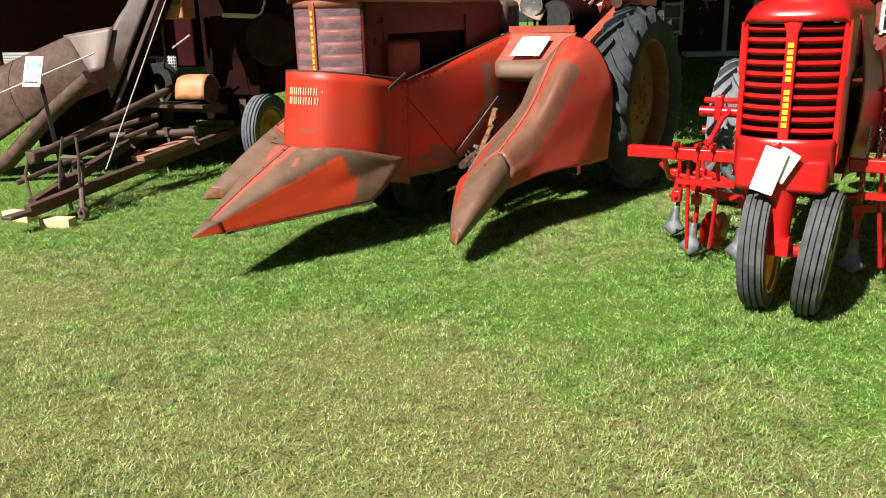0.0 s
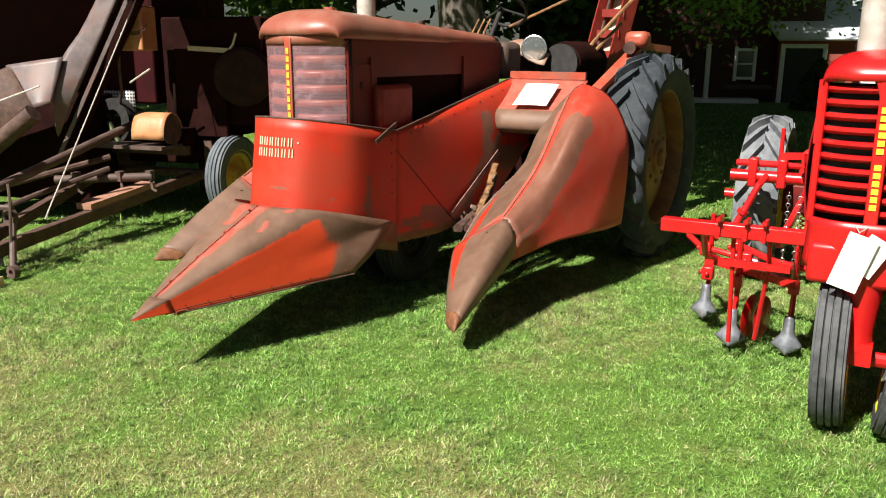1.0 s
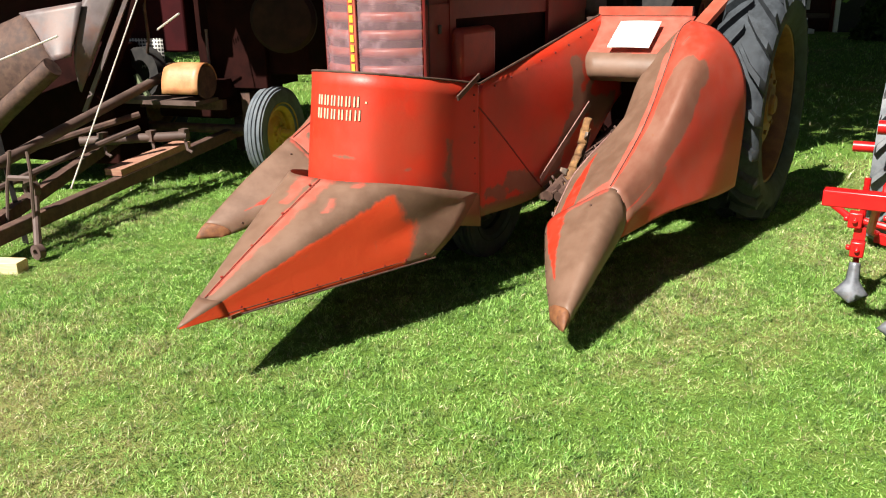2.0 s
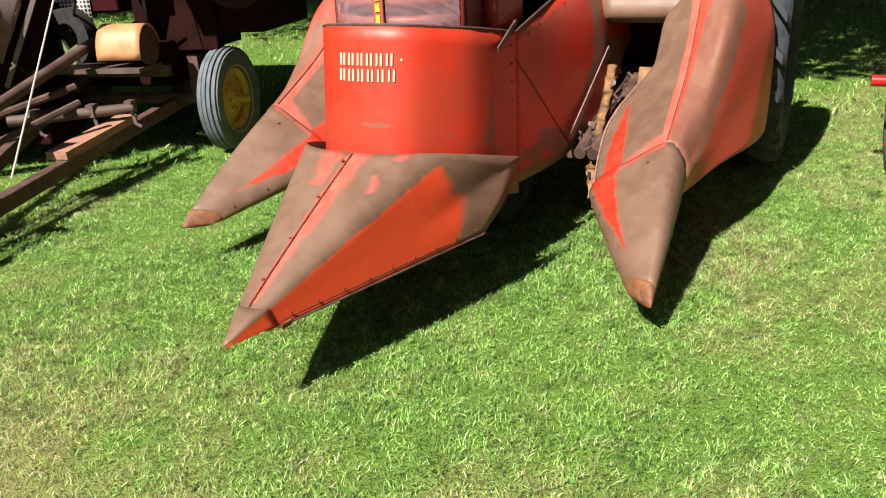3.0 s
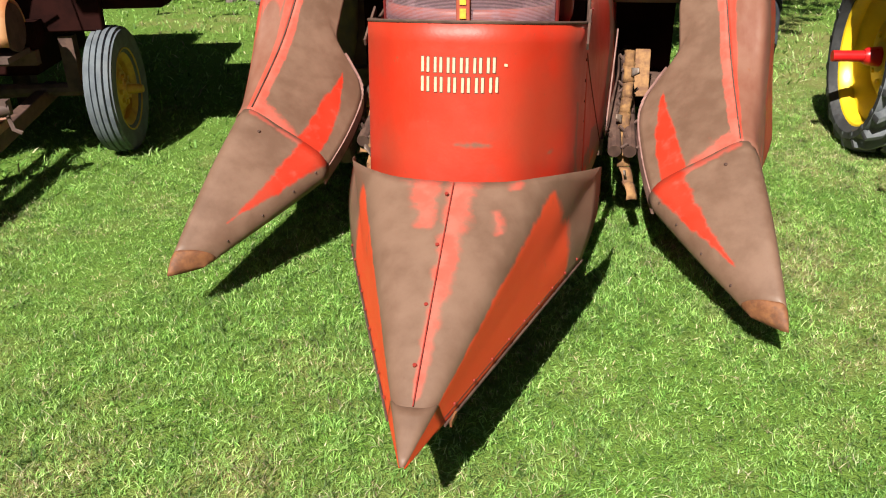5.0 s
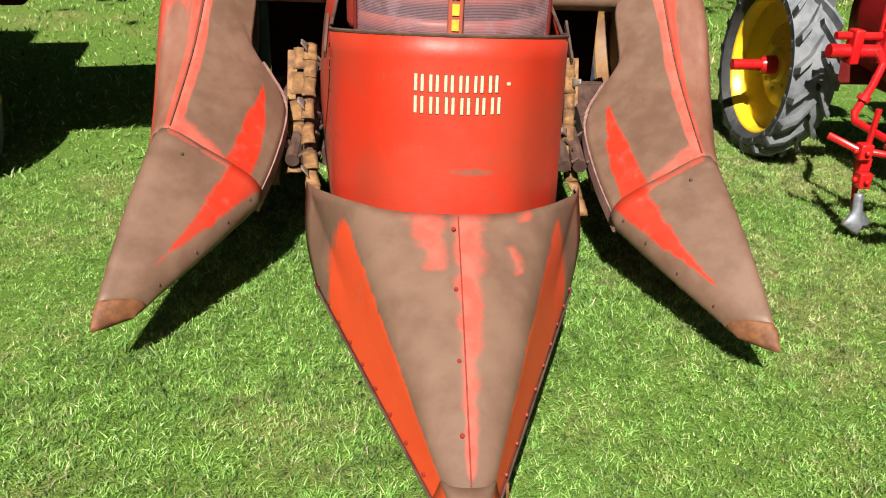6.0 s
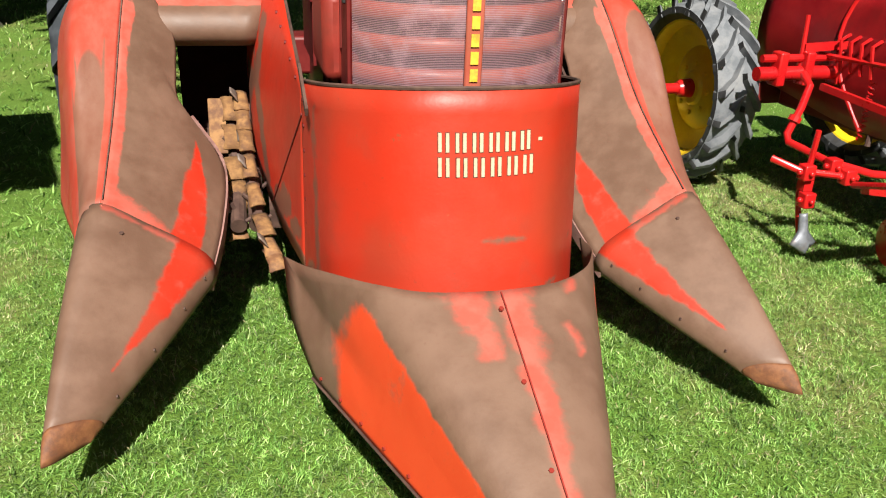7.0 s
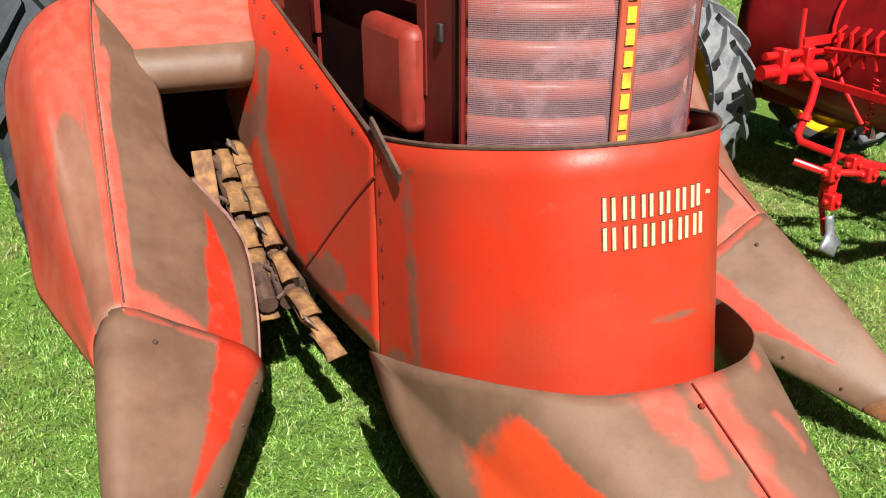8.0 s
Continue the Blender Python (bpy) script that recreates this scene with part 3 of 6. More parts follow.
M_INNER = worn_paint("worn_inner_panel_paint", [(0.04, 0.0, 0.05, 1.0, 0.055, 0.065), (0.05, 0.02, 0.55, 0.015, 0.06, 0.02), (0.08, 0.55, 0.16, 0.62, 0.09, 0.05)],
                     bright=[(0.71, -0.03, 0.72, 0.10, 0.17, 0.12), (0.72, 0.10, 0.73, 0.31, 0.12, 0.005)])
M_OUTER = worn_paint("worn_outer_panel_paint", [(0.32, -0.02, 0.34, 0.36, 0.30, 0.25), (0.34, 0.36, 0.42, 0.60, 0.22, 0.07), (0.72, 0.02, 0.62, 0.24, 0.08, 0.03), (0.10, 0.62, 0.12, 0.70, 0.02, 0.01)], True, edge=0.011, chalk=0.30, stretch=(1.5, 0.7, 0.7))
M_OUTER_DRIPS = worn_paint("streaked_outer_panel_paint", [(0.26, -0.02, 0.25, 0.24, 0.18, 0.17), (0.115, 0.22, 0.11, 0.41, 0.035, 0.006), (0.22, 0.22, 0.225, 0.37, 0.040, 0.005), (0.34, 0.22, 0.355, 0.42, 0.045, 0.006), (0.28, 0.24, 0.275, 0.34, 0.03, 0.006), (0.41, 0.20, 0.415, 0.36, 0.03, 0.005)], True, edge=0.005, chalk=0.60, stretch=(1.5, 0.7, 0.7))
# Mostly wear; the stroke from u 0.90 to 1.0 paints shade low down.
M_BARREL = worn_paint("worn_shaded_hood_sheet_paint", [(0.75, 0.10, 0.70, 0.14, 0.05, 0.03), (0.05, 0.12, 0.08, 0.2, 0.04, 0.02), (0.64, 0.2, 0.655, 0.21, 0.008, 0.006), (0.72, 0.36, 0.73, 0.37, 0.006, 0.004),
                                                 (0.93, 0.1, 0.99, 0.2, 0.06, 0.04), (0.90, 0.05, 1.0, 0.10, 0.08, 0.10), (0.115, 0.9, 0.125, 0.15, 0.006, 0.012), (0.30, 0.02, 0.42, 0.03, 0.015, 0.02), (0.86, 0.6, 0.87, 0.2, 0.008, 0.015), (0.50, 0.405, 0.57, 0.41, 0.004, 0.007)], True, edge=0.012)
# Strokes are brown wear, except the long one at the foot: painted shade.
M_SHIELD = worn_paint("worn_shaded_shield_paint", [(0.85, 0.1, 0.62, 0.55, 0.09, 0.02), (0.2, 0.2, 0.35, 0.02, 0.07, 0.05), (0.95, 0.4, 0.9, 0.9, 0.05, 0.02), (0.44, 0.12, 0.62, 0.45, 0.04, 0.05), (0.62, 0.45, 0.74, 0.55, 0.05, 0.02), (0.08, 0.16, 0.12, 0.12, 0.05, 0.04), (0.0, 0.03, 0.45, 0.04, 0.05, 0.05), (0.64, 0.80, 0.60, 0.36, 0.045, 0.025), (0.27, 0.14, 0.31, 0.10, 0.05, 0.04)], True, edge=0.02)


def cap_edge(w):
    """The rear rim of the centre snout: round the hood to 1, then down its rear edge to 1.4."""
    s, w = (1 if w >= 0 else -1), abs(w)
    if w <= 1:
        p = spline([(0, -0.196, 0.694), (0.16, -0.172, 0.692), (0.275, -0.085, 0.682), (0.36, 0.06, 0.648), (0.42, 0.2, 0.610), (0.465, 0.38, 0.56)], w)
    else:
        p = spline([(0.465, 0.38, 0.56), (0.455, 0.23, 0.43), (0.41, 0.09, 0.32)], (w - 1) / 0.4)
    return Vector((p.x * s, p.y, p.z))


APEX = V(0.018, -1.046, 0.292)


def rim(w):
    """The centre snout's rear edge: the hood rim to the crease, then one flat flank down to the bottom corner."""
    if abs(w) <= 0.52:
        return cap_edge(w)
    s = 1 if w > 0 else -1
    t = (abs(w) - 0.52) / 0.88
    return cap_edge(0.52 * s).lerp(cap_edge(1.4 * s), t)


def centre_snout():
    def skin(s0, s1, lift):
        def fn(u, v):
            w = (u * 2 - 1) * 1.4
            s = s0 + (s1 - s0) * v
            e = rim(w)
            p = APEX + (e - APEX) * s
            if s > 0.72:
                p = p.lerp(APEX + (cap_edge(w) - APEX) * s, ((s - 0.72) / 0.28) ** 1.4)
            swell = 0.012 * math.sin(math.pi * min(s, 1)) * max(0, 1 - abs(w) / 0.9)
            out = Vector((p.x, 0, p.z - 0.3 + 0.2)).normalized()
            return p + out * (swell + lift) + V(0, 0, lift * 0.5), (w * 0.35, s)
        return fn
    snout = part("center_snout", sheet(skin(0.14, 1.0, 0), 56, 26), M_CONE, picker, "brown and red sheet-metal center snout", solid=0.003, smooth=50)
    part("nose_cap", sheet(skin(0.015, 0.175, 0.004), 40, 6), M_NOSE, snout, "worn pointed nose cap", solid=0.003, smooth=50)
    bm = bmesh.new()
    pts = [APEX + (cap_edge(0.022) - APEX) * s + V(0.002, -0.002, 0.006 + 0.012 * math.sin(math.pi * s)) for s in np.linspace(0.18, 0.99, 20)]
    for a, b in zip(pts, pts[1:]):
        beam(bm, a, b, 0.003, 0.003)
    part("seam", bm, M_RED_OLD, snout)
    for s2 in (-1, 1):
        bm = bmesh.new()
        a, b = APEX + (cap_edge(1.4 * s2) - APEX) * 0.17, cap_edge(1.4 * s2)
        pipe(bm, [a.lerp(b, k / 6) + V(s2 * 0.004, 0, -0.003) for k in range(7)], 0.004, 6)
        part("edge_roll", bm, M_RUST_DARK, snout, "rolled bottom edge")
        rivets(snout, M_RED_OLD, [(a.lerp(b, 0.06 + k / 9) + V(s2 * 0.003, -0.002, 0.026), (s2, -0.4, 0.1)) for k in range(9)], 0.005, 0.003)
        if s2 < 0:
            continue
        nose = APEX + (cap_edge(1.4 * s2) - APEX) * 0.215
        part("nose_hook", beam(bmesh.new(), nose + V(s2 * 0.002, -0.05, 0.0), nose + V(s2 * 0.008, -0.005, 0.002), 0.006, 0.016), M_TIP, snout, "bent hook at the rear of the nose cap")
    rivets(snout, M_RED_OLD, [(APEX + (cap_edge(0.022) - APEX) * s + V(-0.012, 0, 0.012), (0, -0.4, 1)) for s in (0.3, 0.5, 0.72, 0.93)], 0.006, 0.004)
    bm = sheet(lambda u, v: (APEX + (cap_edge(1.38) - APEX) * (0.1 + 0.85 * v) * V(1, 1, 1).x + V(-2 * u * (0.41 * (0.1 + 0.85 * v)), 0, 0.012), (u, v)), 4, 8)
    part("bottom_pan", bm, M_RUST_DARK, snout, solid=0.004)
    part("frame_beam", beam(bmesh.new(), (0, -0.35, 0.38), (0, 1.6, 0.45), 0.16, 0.10), M_RED_DARK, picker)


centre_snout()


def barrel_plan(w):
    """The plan of the front hood sheet, from one rear side (-1) round the front (0) to the other (1)."""
    s, w = (1 if w >= 0 else -1), abs(w)
    p = spline([(0, -0.033, 0), (0.10, -0.022, 0), (0.19, 0.02, 0), (0.268, 0.105, 0), (0.330, 0.20, 0), (0.360, 0.30, 0), (0.377, 0.42, 0), (0.387, 0.52, 0)], w)
    return Vector((p.x * s, p.y, 0))


def rim_z(y):
    return 1.140 - 0.165 * max(0, y + 0.03)


def hood_lean(z):
    """How far the front of the hood leans out towards its foot."""
    return -0.17 * max(0.0, 1.10 - z)


def front_hood():
    def fn(u, v):
        p = barrel_plan(u * 2 - 1)
        zb = 0.53 - 0.32 * max(0, p.y + 0.04)
        z = zb + (rim_z(p.y) - zb) * v
        return V(p.x * (1 + (1 - v) * 0.02), p.y + hood_lean(z) * (1 - max(0, p.y) / 0.52), z), (u, v)
    hood = part("front_hood", sheet(fn, 72, 10), M_BARREL, picker, "bright red curved sheet-metal front hood", solid=0.004, smooth=60)
    bm = bmesh.new()
    pipe(bm, [V(0, 0, rim_z(barrel_plan(w).y)) + barrel_plan(w) for w in np.linspace(-1, 1, 49)], 0.0055, 6)
    part("rolled_rim", bm, M_RUST_DARK, hood, "dark rolled top rim")
    for s in (-1, 1):
        p = barrel_plan(0.93 * s)
        rivets(hood, M_RED_DARK, [(V(p.x + s * 0.004, p.y, 0.55 + k * 0.075), (s, -0.1, 0)) for k in range(7)], 0.006, 0.004)
        part("brace_strap", beam(bmesh.new(), (s * 0.388, 0.335, 1.0), (s * 0.392, 0.52, 1.085), 0.008, 0.024), M_RUST_DARK, hood, "small bolted brace strap")


front_hood()


def barrel_y(x):
    w = min((abs(barrel_plan(k / 200).x - abs(x)), k / 200) for k in range(160))[1]
    return barrel_plan(w).y


def lettering():
    """The maker's name on the hood as pairs of plain slim bars, cream with dark outlines."""
    for count, z, x0, step, wide in ((6, 1.015, -0.0985, 0.0405, 0.029), (6, 0.957, -0.0985, 0.0422, 0.030)):
        for i in range(count):
            x = x0 + i * step
            for dx in (-0.3, 0.3):
                bx = x + dx * wide
                y = barrel_y(bx) - 0.0035
                tilt = Matrix.Rotation(-math.atan(0.17), 4, "X")
                b = part("name_bar", box(bmesh.new(), (bx, y + hood_lean(z) + 0.0012, z), (0.0115, 0.002, 0.049), tilt), M_OUTLINE, picker)
                part("bar_face", box(bmesh.new(), (bx, y + hood_lean(z) - 0.0004, z), (0.0078, 0.002, 0.045), tilt), M_CREAM, b)
    y = barrel_y(0.147) + hood_lean(1.013) - 0.004
    part("name_bar", box(bmesh.new(), (0.147, y, 1.013), (0.010, 0.002, 0.008)), M_CREAM, picker)


lettering()


def side_shield(s):
    """The sheet that runs back and up beside the engine."""
    def top(y):
        return rim_z(0.5) - 0.012 + (1.31 - rim_z(0.5) + 0.012) * max(0, y - 0.5) / 1.47

    def fn(u, v):
        y = 0.515 + u * (1.97 - 0.515)
        low = 0.45 if s < 0 else 0.40
        zb = spline([(0, low, 0), (0.3, low + 0.01, 0), (0.6, 0.57, 0), (1, 0.84, 0)], u).y
        z = zb + (top(y) - zb) * v
        x = 0.3855 + 0.17 * min(1, 1.5 * u) * (1 - v) / (1.25 - v) + 0.01 * (1 - v)
        return V(s * x, y, z), (u, v)
    ob = part("side_shield", sheet(fn, 30, 12), M_SHIELD, picker, "red side shield with brown smears and painted shade at its foot", solid=0.004, smooth=50)
    bm = bmesh.new()
    pipe(bm, [V(s * 0.386, 0.515 + u * 1.455, top(0.515 + u * 1.455)) for u in np.linspace(0, 1, 14)], 0.006, 6)
    part("rolled_edge", bm, M_RUST_DARK, ob)
    line = [fn(u, v)[0] + V(s * 0.003, 0, 0) for u, v in zip(np.linspace(0.0, 0.36, 10), np.linspace(0.84, 0.04, 10))]
    bm = bmesh.new()
    for a, b in zip(line, line[1:]):
        beam(bm, a, b, 0.004, 0.006)
    part("crease", bm, M_RED_DARK, ob, "dark diagonal crease in the sheet")
    rivets(ob, M_RED_DARK, [(fn(0.10 + k * 0.105, 0.93)[0] + V(s * 0.002, 0, 0), (s, 0, 0)) for k in range(9)], 0.006, 0.005)


RING = [(0.745, 0.30), (0.692, 0.322), (0.678, 0.37), (0.708, 0.43), (0.778, 0.483), (0.87, 0.54), (1.0, 0.617), (1.062, 0.575), (1.085, 0.48), (1.06, 0.39)]
INNER = [(0.695, 0.65, 0.35), (0.655, 0.86, 0.44), (0.635, 1.07, 0.54), (0.655, 1.20, 0.605), (0.725, 1.27, 0.70), (0.795, 1.32, 0.80), (0.80, 1.42, 0.90), (0.805, 1.52, 1.0), (0.875, 1.62, 1.14), (0.965, 1.74, 1.255)]


def ridge(v):
    return spline([(1.0, 0.67, 0.617), (0.995, 1.11, 0.83), (0.98, 1.48, 1.12), (0.965, 1.68, 1.245), (0.96, 1.88, 1.276)], v)


def outer_snout(s):
    label = "brown outer snout point with red wear"

    def flip(p):
        """Mirrors; one snout rides a little high, the other sags at its joint."""
        k = 0.03 * max(0, 1 - p.y / 1.9) if s < 0 else -0.04 * max(0, 1 - abs(p.y - 0.67) / 1.2)
        return V(p.x * s, p.y, p.z + k)

    def cone(s0, s1, lift):
        def fn(u, v):
            q = spline([(x, 0.672, z) for x, z in RING], u)
            t = spline([(1.000, 0.075, 0.160), (1.006, 0.070, 0.178), (1.040, 0.035, 0.200), (1.078, 0.000, 0.202), (1.100, -0.012, 0.186), (1.102, -0.012, 0.160)], u)
            k = s0 + (s1 - s0) * v
            t = V(t.x, t.y, 0.160).lerp(t, min(1.0, (k / 0.05) ** 0.7))
            p = t.lerp(q, k)
            bulge = 0.018 * math.sin(math.pi * k) * math.sin(math.pi * u)
            mid = t.lerp(V(0.9, 0.67, 0.42), k)
            out = V(p.x - mid.x, 0, p.z - mid.z + 0.02)
            out = out.normalized() if out.length > 1e-4 else V(0, 0, 1)
            return flip(p + out * (bulge + lift)), (u, k)
        return fn
    pt = part("snout_point", sheet(cone(0.06, 1.012, 0.0015), 30, 16), M_POINT, picker, label, solid=0.003, smooth=60)
    part("tip_shoe", sheet(cone(0.0, 0.085, 0.004), 24, 8), M_TIP, pt, "rusty cast tip shoe", solid=0.002, smooth=60)
    rivets(pt, M_RUST_DARK, [(cone(0, 1, 0.005)(0.27, k)[0], (-s, 0, 0.3)) for k in (0.2, 0.45, 0.7, 0.9)], 0.005, 0.003)
    rivets(pt, M_RUST_DARK, [(cone(0, 1, 0.006)(0.6, 0.9)[0], (0, -0.3, 1))], 0.007, 0.003)

    def inner(u, v):
        r, i = ridge(v * 0.87), spline(INNER, v)
        p = r.lerp(i, u)
        side = V(-(r.z - i.z), 0, (r.x - i.x))
        side = side.normalized() if side.length > 1e-4 else V(0, 0, 1)
        if side.z < 0:
            side = -side
        f = 1 if v < 0.75 else max(0, (1 - v) / 0.25)
        return flip(p + side * (0.012 + 0.010 * max(0, 1 - v / 0.3)) * math.sin(math.pi * u) * f), (u, v)
    body = part("snout_inner_panel", sheet(inner, 18, 40), M_INNER, picker, "brown inner snout panel with red patches", solid=0.004, smooth=50)

    def outer(u, v):
        r = ridge(v)
        k = v ** 0.9
        o = spline([(1.06, 0.675, 0.39), (1.165, 0.98, 0.435), (1.245, 1.27, 0.43), (1.305, 1.53, 0.41), (1.345, 1.80, 0.395)], v)
        s1 = V(1.065, 0.672, 0.575).lerp(V(1.205, 1.87, 1.125), k)
        s2 = V(1.088, 0.672, 0.48).lerp(V(1.325, 1.855, 0.72), k)
        s1.z = r.z - (0.042 + 0.108 * k)
        m = r.lerp(s1, 0.5) + V(0.012, 0, 0.022 * (0.4 + k))
        fold = max(0.0, u - 0.56 - (1 - v) * 0.9) * (1 if v > 0.4 else 0)
        return flip(spline([r, m, s1, s1.lerp(s2, 0.5) + V(0.022 * k, 0, 0.03 * k), s2, o], u) + V(-0.11 * fold, -0.05 * fold, 0)), (u, v)
    panel = part("snout_outer_panel", sheet(outer, 30, 30), M_OUTER if s > 0 else M_OUTER_DRIPS, picker, "faded red outer fairing panel with brown wear" if s > 0 else "faded red fairing panel with dripping brown streaks", solid=0.004, smooth=60)
    bm = bmesh.new()
    line = [flip(ridge(v)) + V(-s * 0.004, 0, 0.004) for v in np.linspace(0.02, 0.98, 26)]
    for a, b in zip(line, line[1:]):
        beam(bm, a, b, 0.004, 0.003)
    part("seam", bm, M_RUST_DARK, body)
    bm = bmesh.new()
    lip = [flip(spline(INNER, v)) for v in np.linspace(0, 0.5, 20)]
    for a, b in zip(lip, lip[1:]):
        beam(bm, a + V(0, 0.004, -0.022), b + V(0, 0.004, -0.022), 0.012, 0.05)
    part("edge_lip", bm, M_LIP, body, "faded flanged inner edge")
    # cover with a rolled front between fairing and shield
    prof = [(0.7, 1.94, 1.30), (0.7, 1.81, 1.228), (0.7, 1.64, 1.14), (0.7, 1.56, 1.095), (0.7, 1.53, 1.035), (0.7, 1.545, 0.99), (0.7, 1.60, 0.965), (0.7, 1.67, 0.955)]

    def cover(u, v):
        p = spline(prof, v)
        x0 = 0.39 + 0.10 * min(1, max(0, (1.30 - p.z) / 0.28))
        x1 = 0.96 if p.y > 1.74 else 0.90 + 0.06 * max(0, (p.z - 1.0) / 0.28)
        return V(s * (x0 + (x1 - x0) * u), p.y, p.z - 0.004), (u, v)
    if s > 0:
        part("deflector_strip", beam(bmesh.new(), (s * 0.49, 0.98, 0.50), (s * 0.53, 1.5, 0.84), 0.006, 0.034), M_LIP, picker)
    cov = part("feed_cover", sheet(cover, 8, 28), M_COVER, picker, "red feed cover with a rolled grey front edge", solid=0.004, smooth=60)
    bm = bmesh.new()
    box(bm, (s * 0.66, 1.95, 1.325), (0.56, 0.03, 0.05))
    part("cover_flange", bm, M_HOOD, cov)
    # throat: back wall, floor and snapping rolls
    # Near-black back plate carries the deep shade inside the throat.
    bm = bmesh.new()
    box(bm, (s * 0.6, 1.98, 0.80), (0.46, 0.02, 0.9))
    part("throat_plate", bm, M_SHADE_IRON, picker)
    for dx in (0.535, 0.60):
        bm = pipe(bmesh.new(), [(s * dx, 0.98, 0.42), (s * dx, 1.95, 0.66)], 0.03, 10)
        for k in range(14):
            f = k / 14
            bolt(bm, (s * dx + 0.03 * math.cos(k * 1.9), 0.98 + 0.97 * f, 0.42 + 0.24 * f + 0.02), (math.cos(k * 1.9), 0, 0.7), 0.008, 0.03)
        part("snapping_roll", bm, M_RUST_DARK, picker)
    part("roll_frame", beam(bmesh.new(), (s * 0.68, 0.95, 0.36), (s * 0.75, 2.0, 0.52), 0.05, 0.08), M_RUST_DARK, picker)
    part("roll_frame", beam(bmesh.new(), (s * 0.46, 1.06, 0.41), (s * 0.45, 2.0, 0.55), 0.05, 0.08), M_RUST_DARK, picker)
    return panel


M_COVER = worn_paint("worn_cover_paint", [(0.0, 0.15, 1.0, 0.15, 0.20, 0.20)], edge=0.008)


def gathering_chain(s, line, seed, wide, count):
    """A rusty gathering chain that sags along a line: saddle-shaped links and grey fingers."""
    rng = random.Random(seed)
    line = [V(s * x, y, z) for x, y, z in line]
    chain = part("gathering_chain", pipe(bmesh.new(), [spline(line, k / 12) + V(0, 0.01, -0.035) for k in range(3, 13)], 0.02, 6), M_RUST_DARK, picker, "rusty gathering chain")
    for i in range(count):
        t = i / (count - 1)
        p = spline(line, t)
        d = (spline(line, min(1, t + 0.02)) - spline(line, max(0, t - 0.02))).normalized()
        turn = (d.to_track_quat("Y", "Z").to_matrix().to_4x4() @ Matrix.Rotation(rng.uniform(-0.14, 0.14), 4, "X") @ Matrix.Rotation(rng.uniform(-0.2, 0.2), 4, "Y")).to_3x3()
        w = wide * rng.uniform(0.86, 1.06)
        long = (line[-1] - line[0]).length / count

        def saddle(u, v):
            x = (u - 0.5) * w * (1.0 - 0.16 * math.sin(math.pi * v))
            return p + turn @ V(x, (v - 0.5) * long * 1.25, 0.012 * math.cos(2.4 * (u - 0.5)) + 0.010 * math.sin(math.pi * v) - 0.008 * v), (u, v)
        bm = sheet(saddle, 4, 4)
        for w2 in bm.verts:
            w2.co += Vector([rng.uniform(-0.002, 0.002) for _ in range(3)])
        link = part("link", bm, M_OCHRE_RUST if t > 0.22 else M_RUST, chain, solid=0.009)
        if i % 3 == 1:
            k = 1 if rng.random() < 0.5 else -1
            def finger(u, v):
                return p + turn @ V(k * (0.2 + 0.55 * v) * w, (u - 0.5) * long * 0.6 * (1 - 0.5 * v), 0.016 + 0.040 * v ** 0.7), (u, v)
            part("finger", sheet(finger, 3, 4), M_FINGER, link, "bent grey steel finger", solid=0.005)


for side in (-1, 1):
    side_shield(side)
    outer_snout(side)
    if side > 0:
        gathering_chain(side, [(0.612, 0.95, 0.25), (0.578, 1.06, 0.365), (0.576, 1.17, 0.50), (0.585, 1.27, 0.62), (0.586, 1.34, 0.74)], 6, 0.055, 9)
    else:
        gathering_chain(side, [(0.600, 1.05, 0.385), (0.599, 1.14, 0.455), (0.606, 1.30, 0.57), (0.612, 1.48, 0.725)], 4, 0.074, 6)
        gathering_chain(side, [(0.485, 0.72, 0.395), (0.510, 0.86, 0.44), (0.545, 1.10, 0.55), (0.560, 1.33, 0.66), (0.570, 1.49, 0.755)], 7, 0.058, 8)
    part("guide_plate", box(bmesh.new(), (side * 0.672, 1.70, 0.60), (0.075, 0.012, 0.24), Matrix.Rotation(radians(-25), 4, "X")), M_RUST, picker, "bare rusty chain guide plate", bevel=0.004)
bm = bmesh.new()
beam(bm, (-1.15, 1.9, 0.5), (1.15, 1.9, 0.5), 0.1, 0.1)
beam(bm, (-0.3, 0.5, 0.55), (-0.3, 2.3, 0.62), 0.08, 0.1)
beam(bm, (0.3, 0.5, 0.55), (0.3, 2.3, 0.62), 0.08, 0.1)
part("mounting_frame", bm, M_RUST_DARK, picker)


# ---- the old tractor that carries the picker ----
old = thing("tractor", PICK, "old faded red row-crop tractor with dusty tyres under the picker", "tractor")


def hood_skin(y0, y1, hw0, hw1, ze0, ze1, c0, c1, nose, flare=0.0):
    """A tractor hood from y0 to y1: half widths, edge heights and crown heights at both ends; nose: the length of the rounded front."""
    def fn(u, v):
        y = y0 + (y1 - y0) * v ** 1.6
        k = (y - y0) / (y1 - y0)
        hw, ze, c = hw0 + (hw1 - hw0) * k, ze0 + (ze1 - ze0) * k, c0 + (c1 - c0) * k
        g = min(1.0, (y - y0) / nose)
        g = math.sqrt(max(0.0, 1 - (1 - g) ** 2))
        a = (u - 0.5) * math.pi
        x = math.sin(a)
        z = math.cos(a)
        sx = math.copysign(abs(x) ** 0.62, x)
        sz = abs(z) ** 0.75
        bow = (1 - g) * 0.10 * (x * x)
        return V(hw * sx * (0.96 + 0.04 * g), y + bow, ze + (c - ze) * sz * (0.12 + 0.88 * g)), (u, v)
    return fn


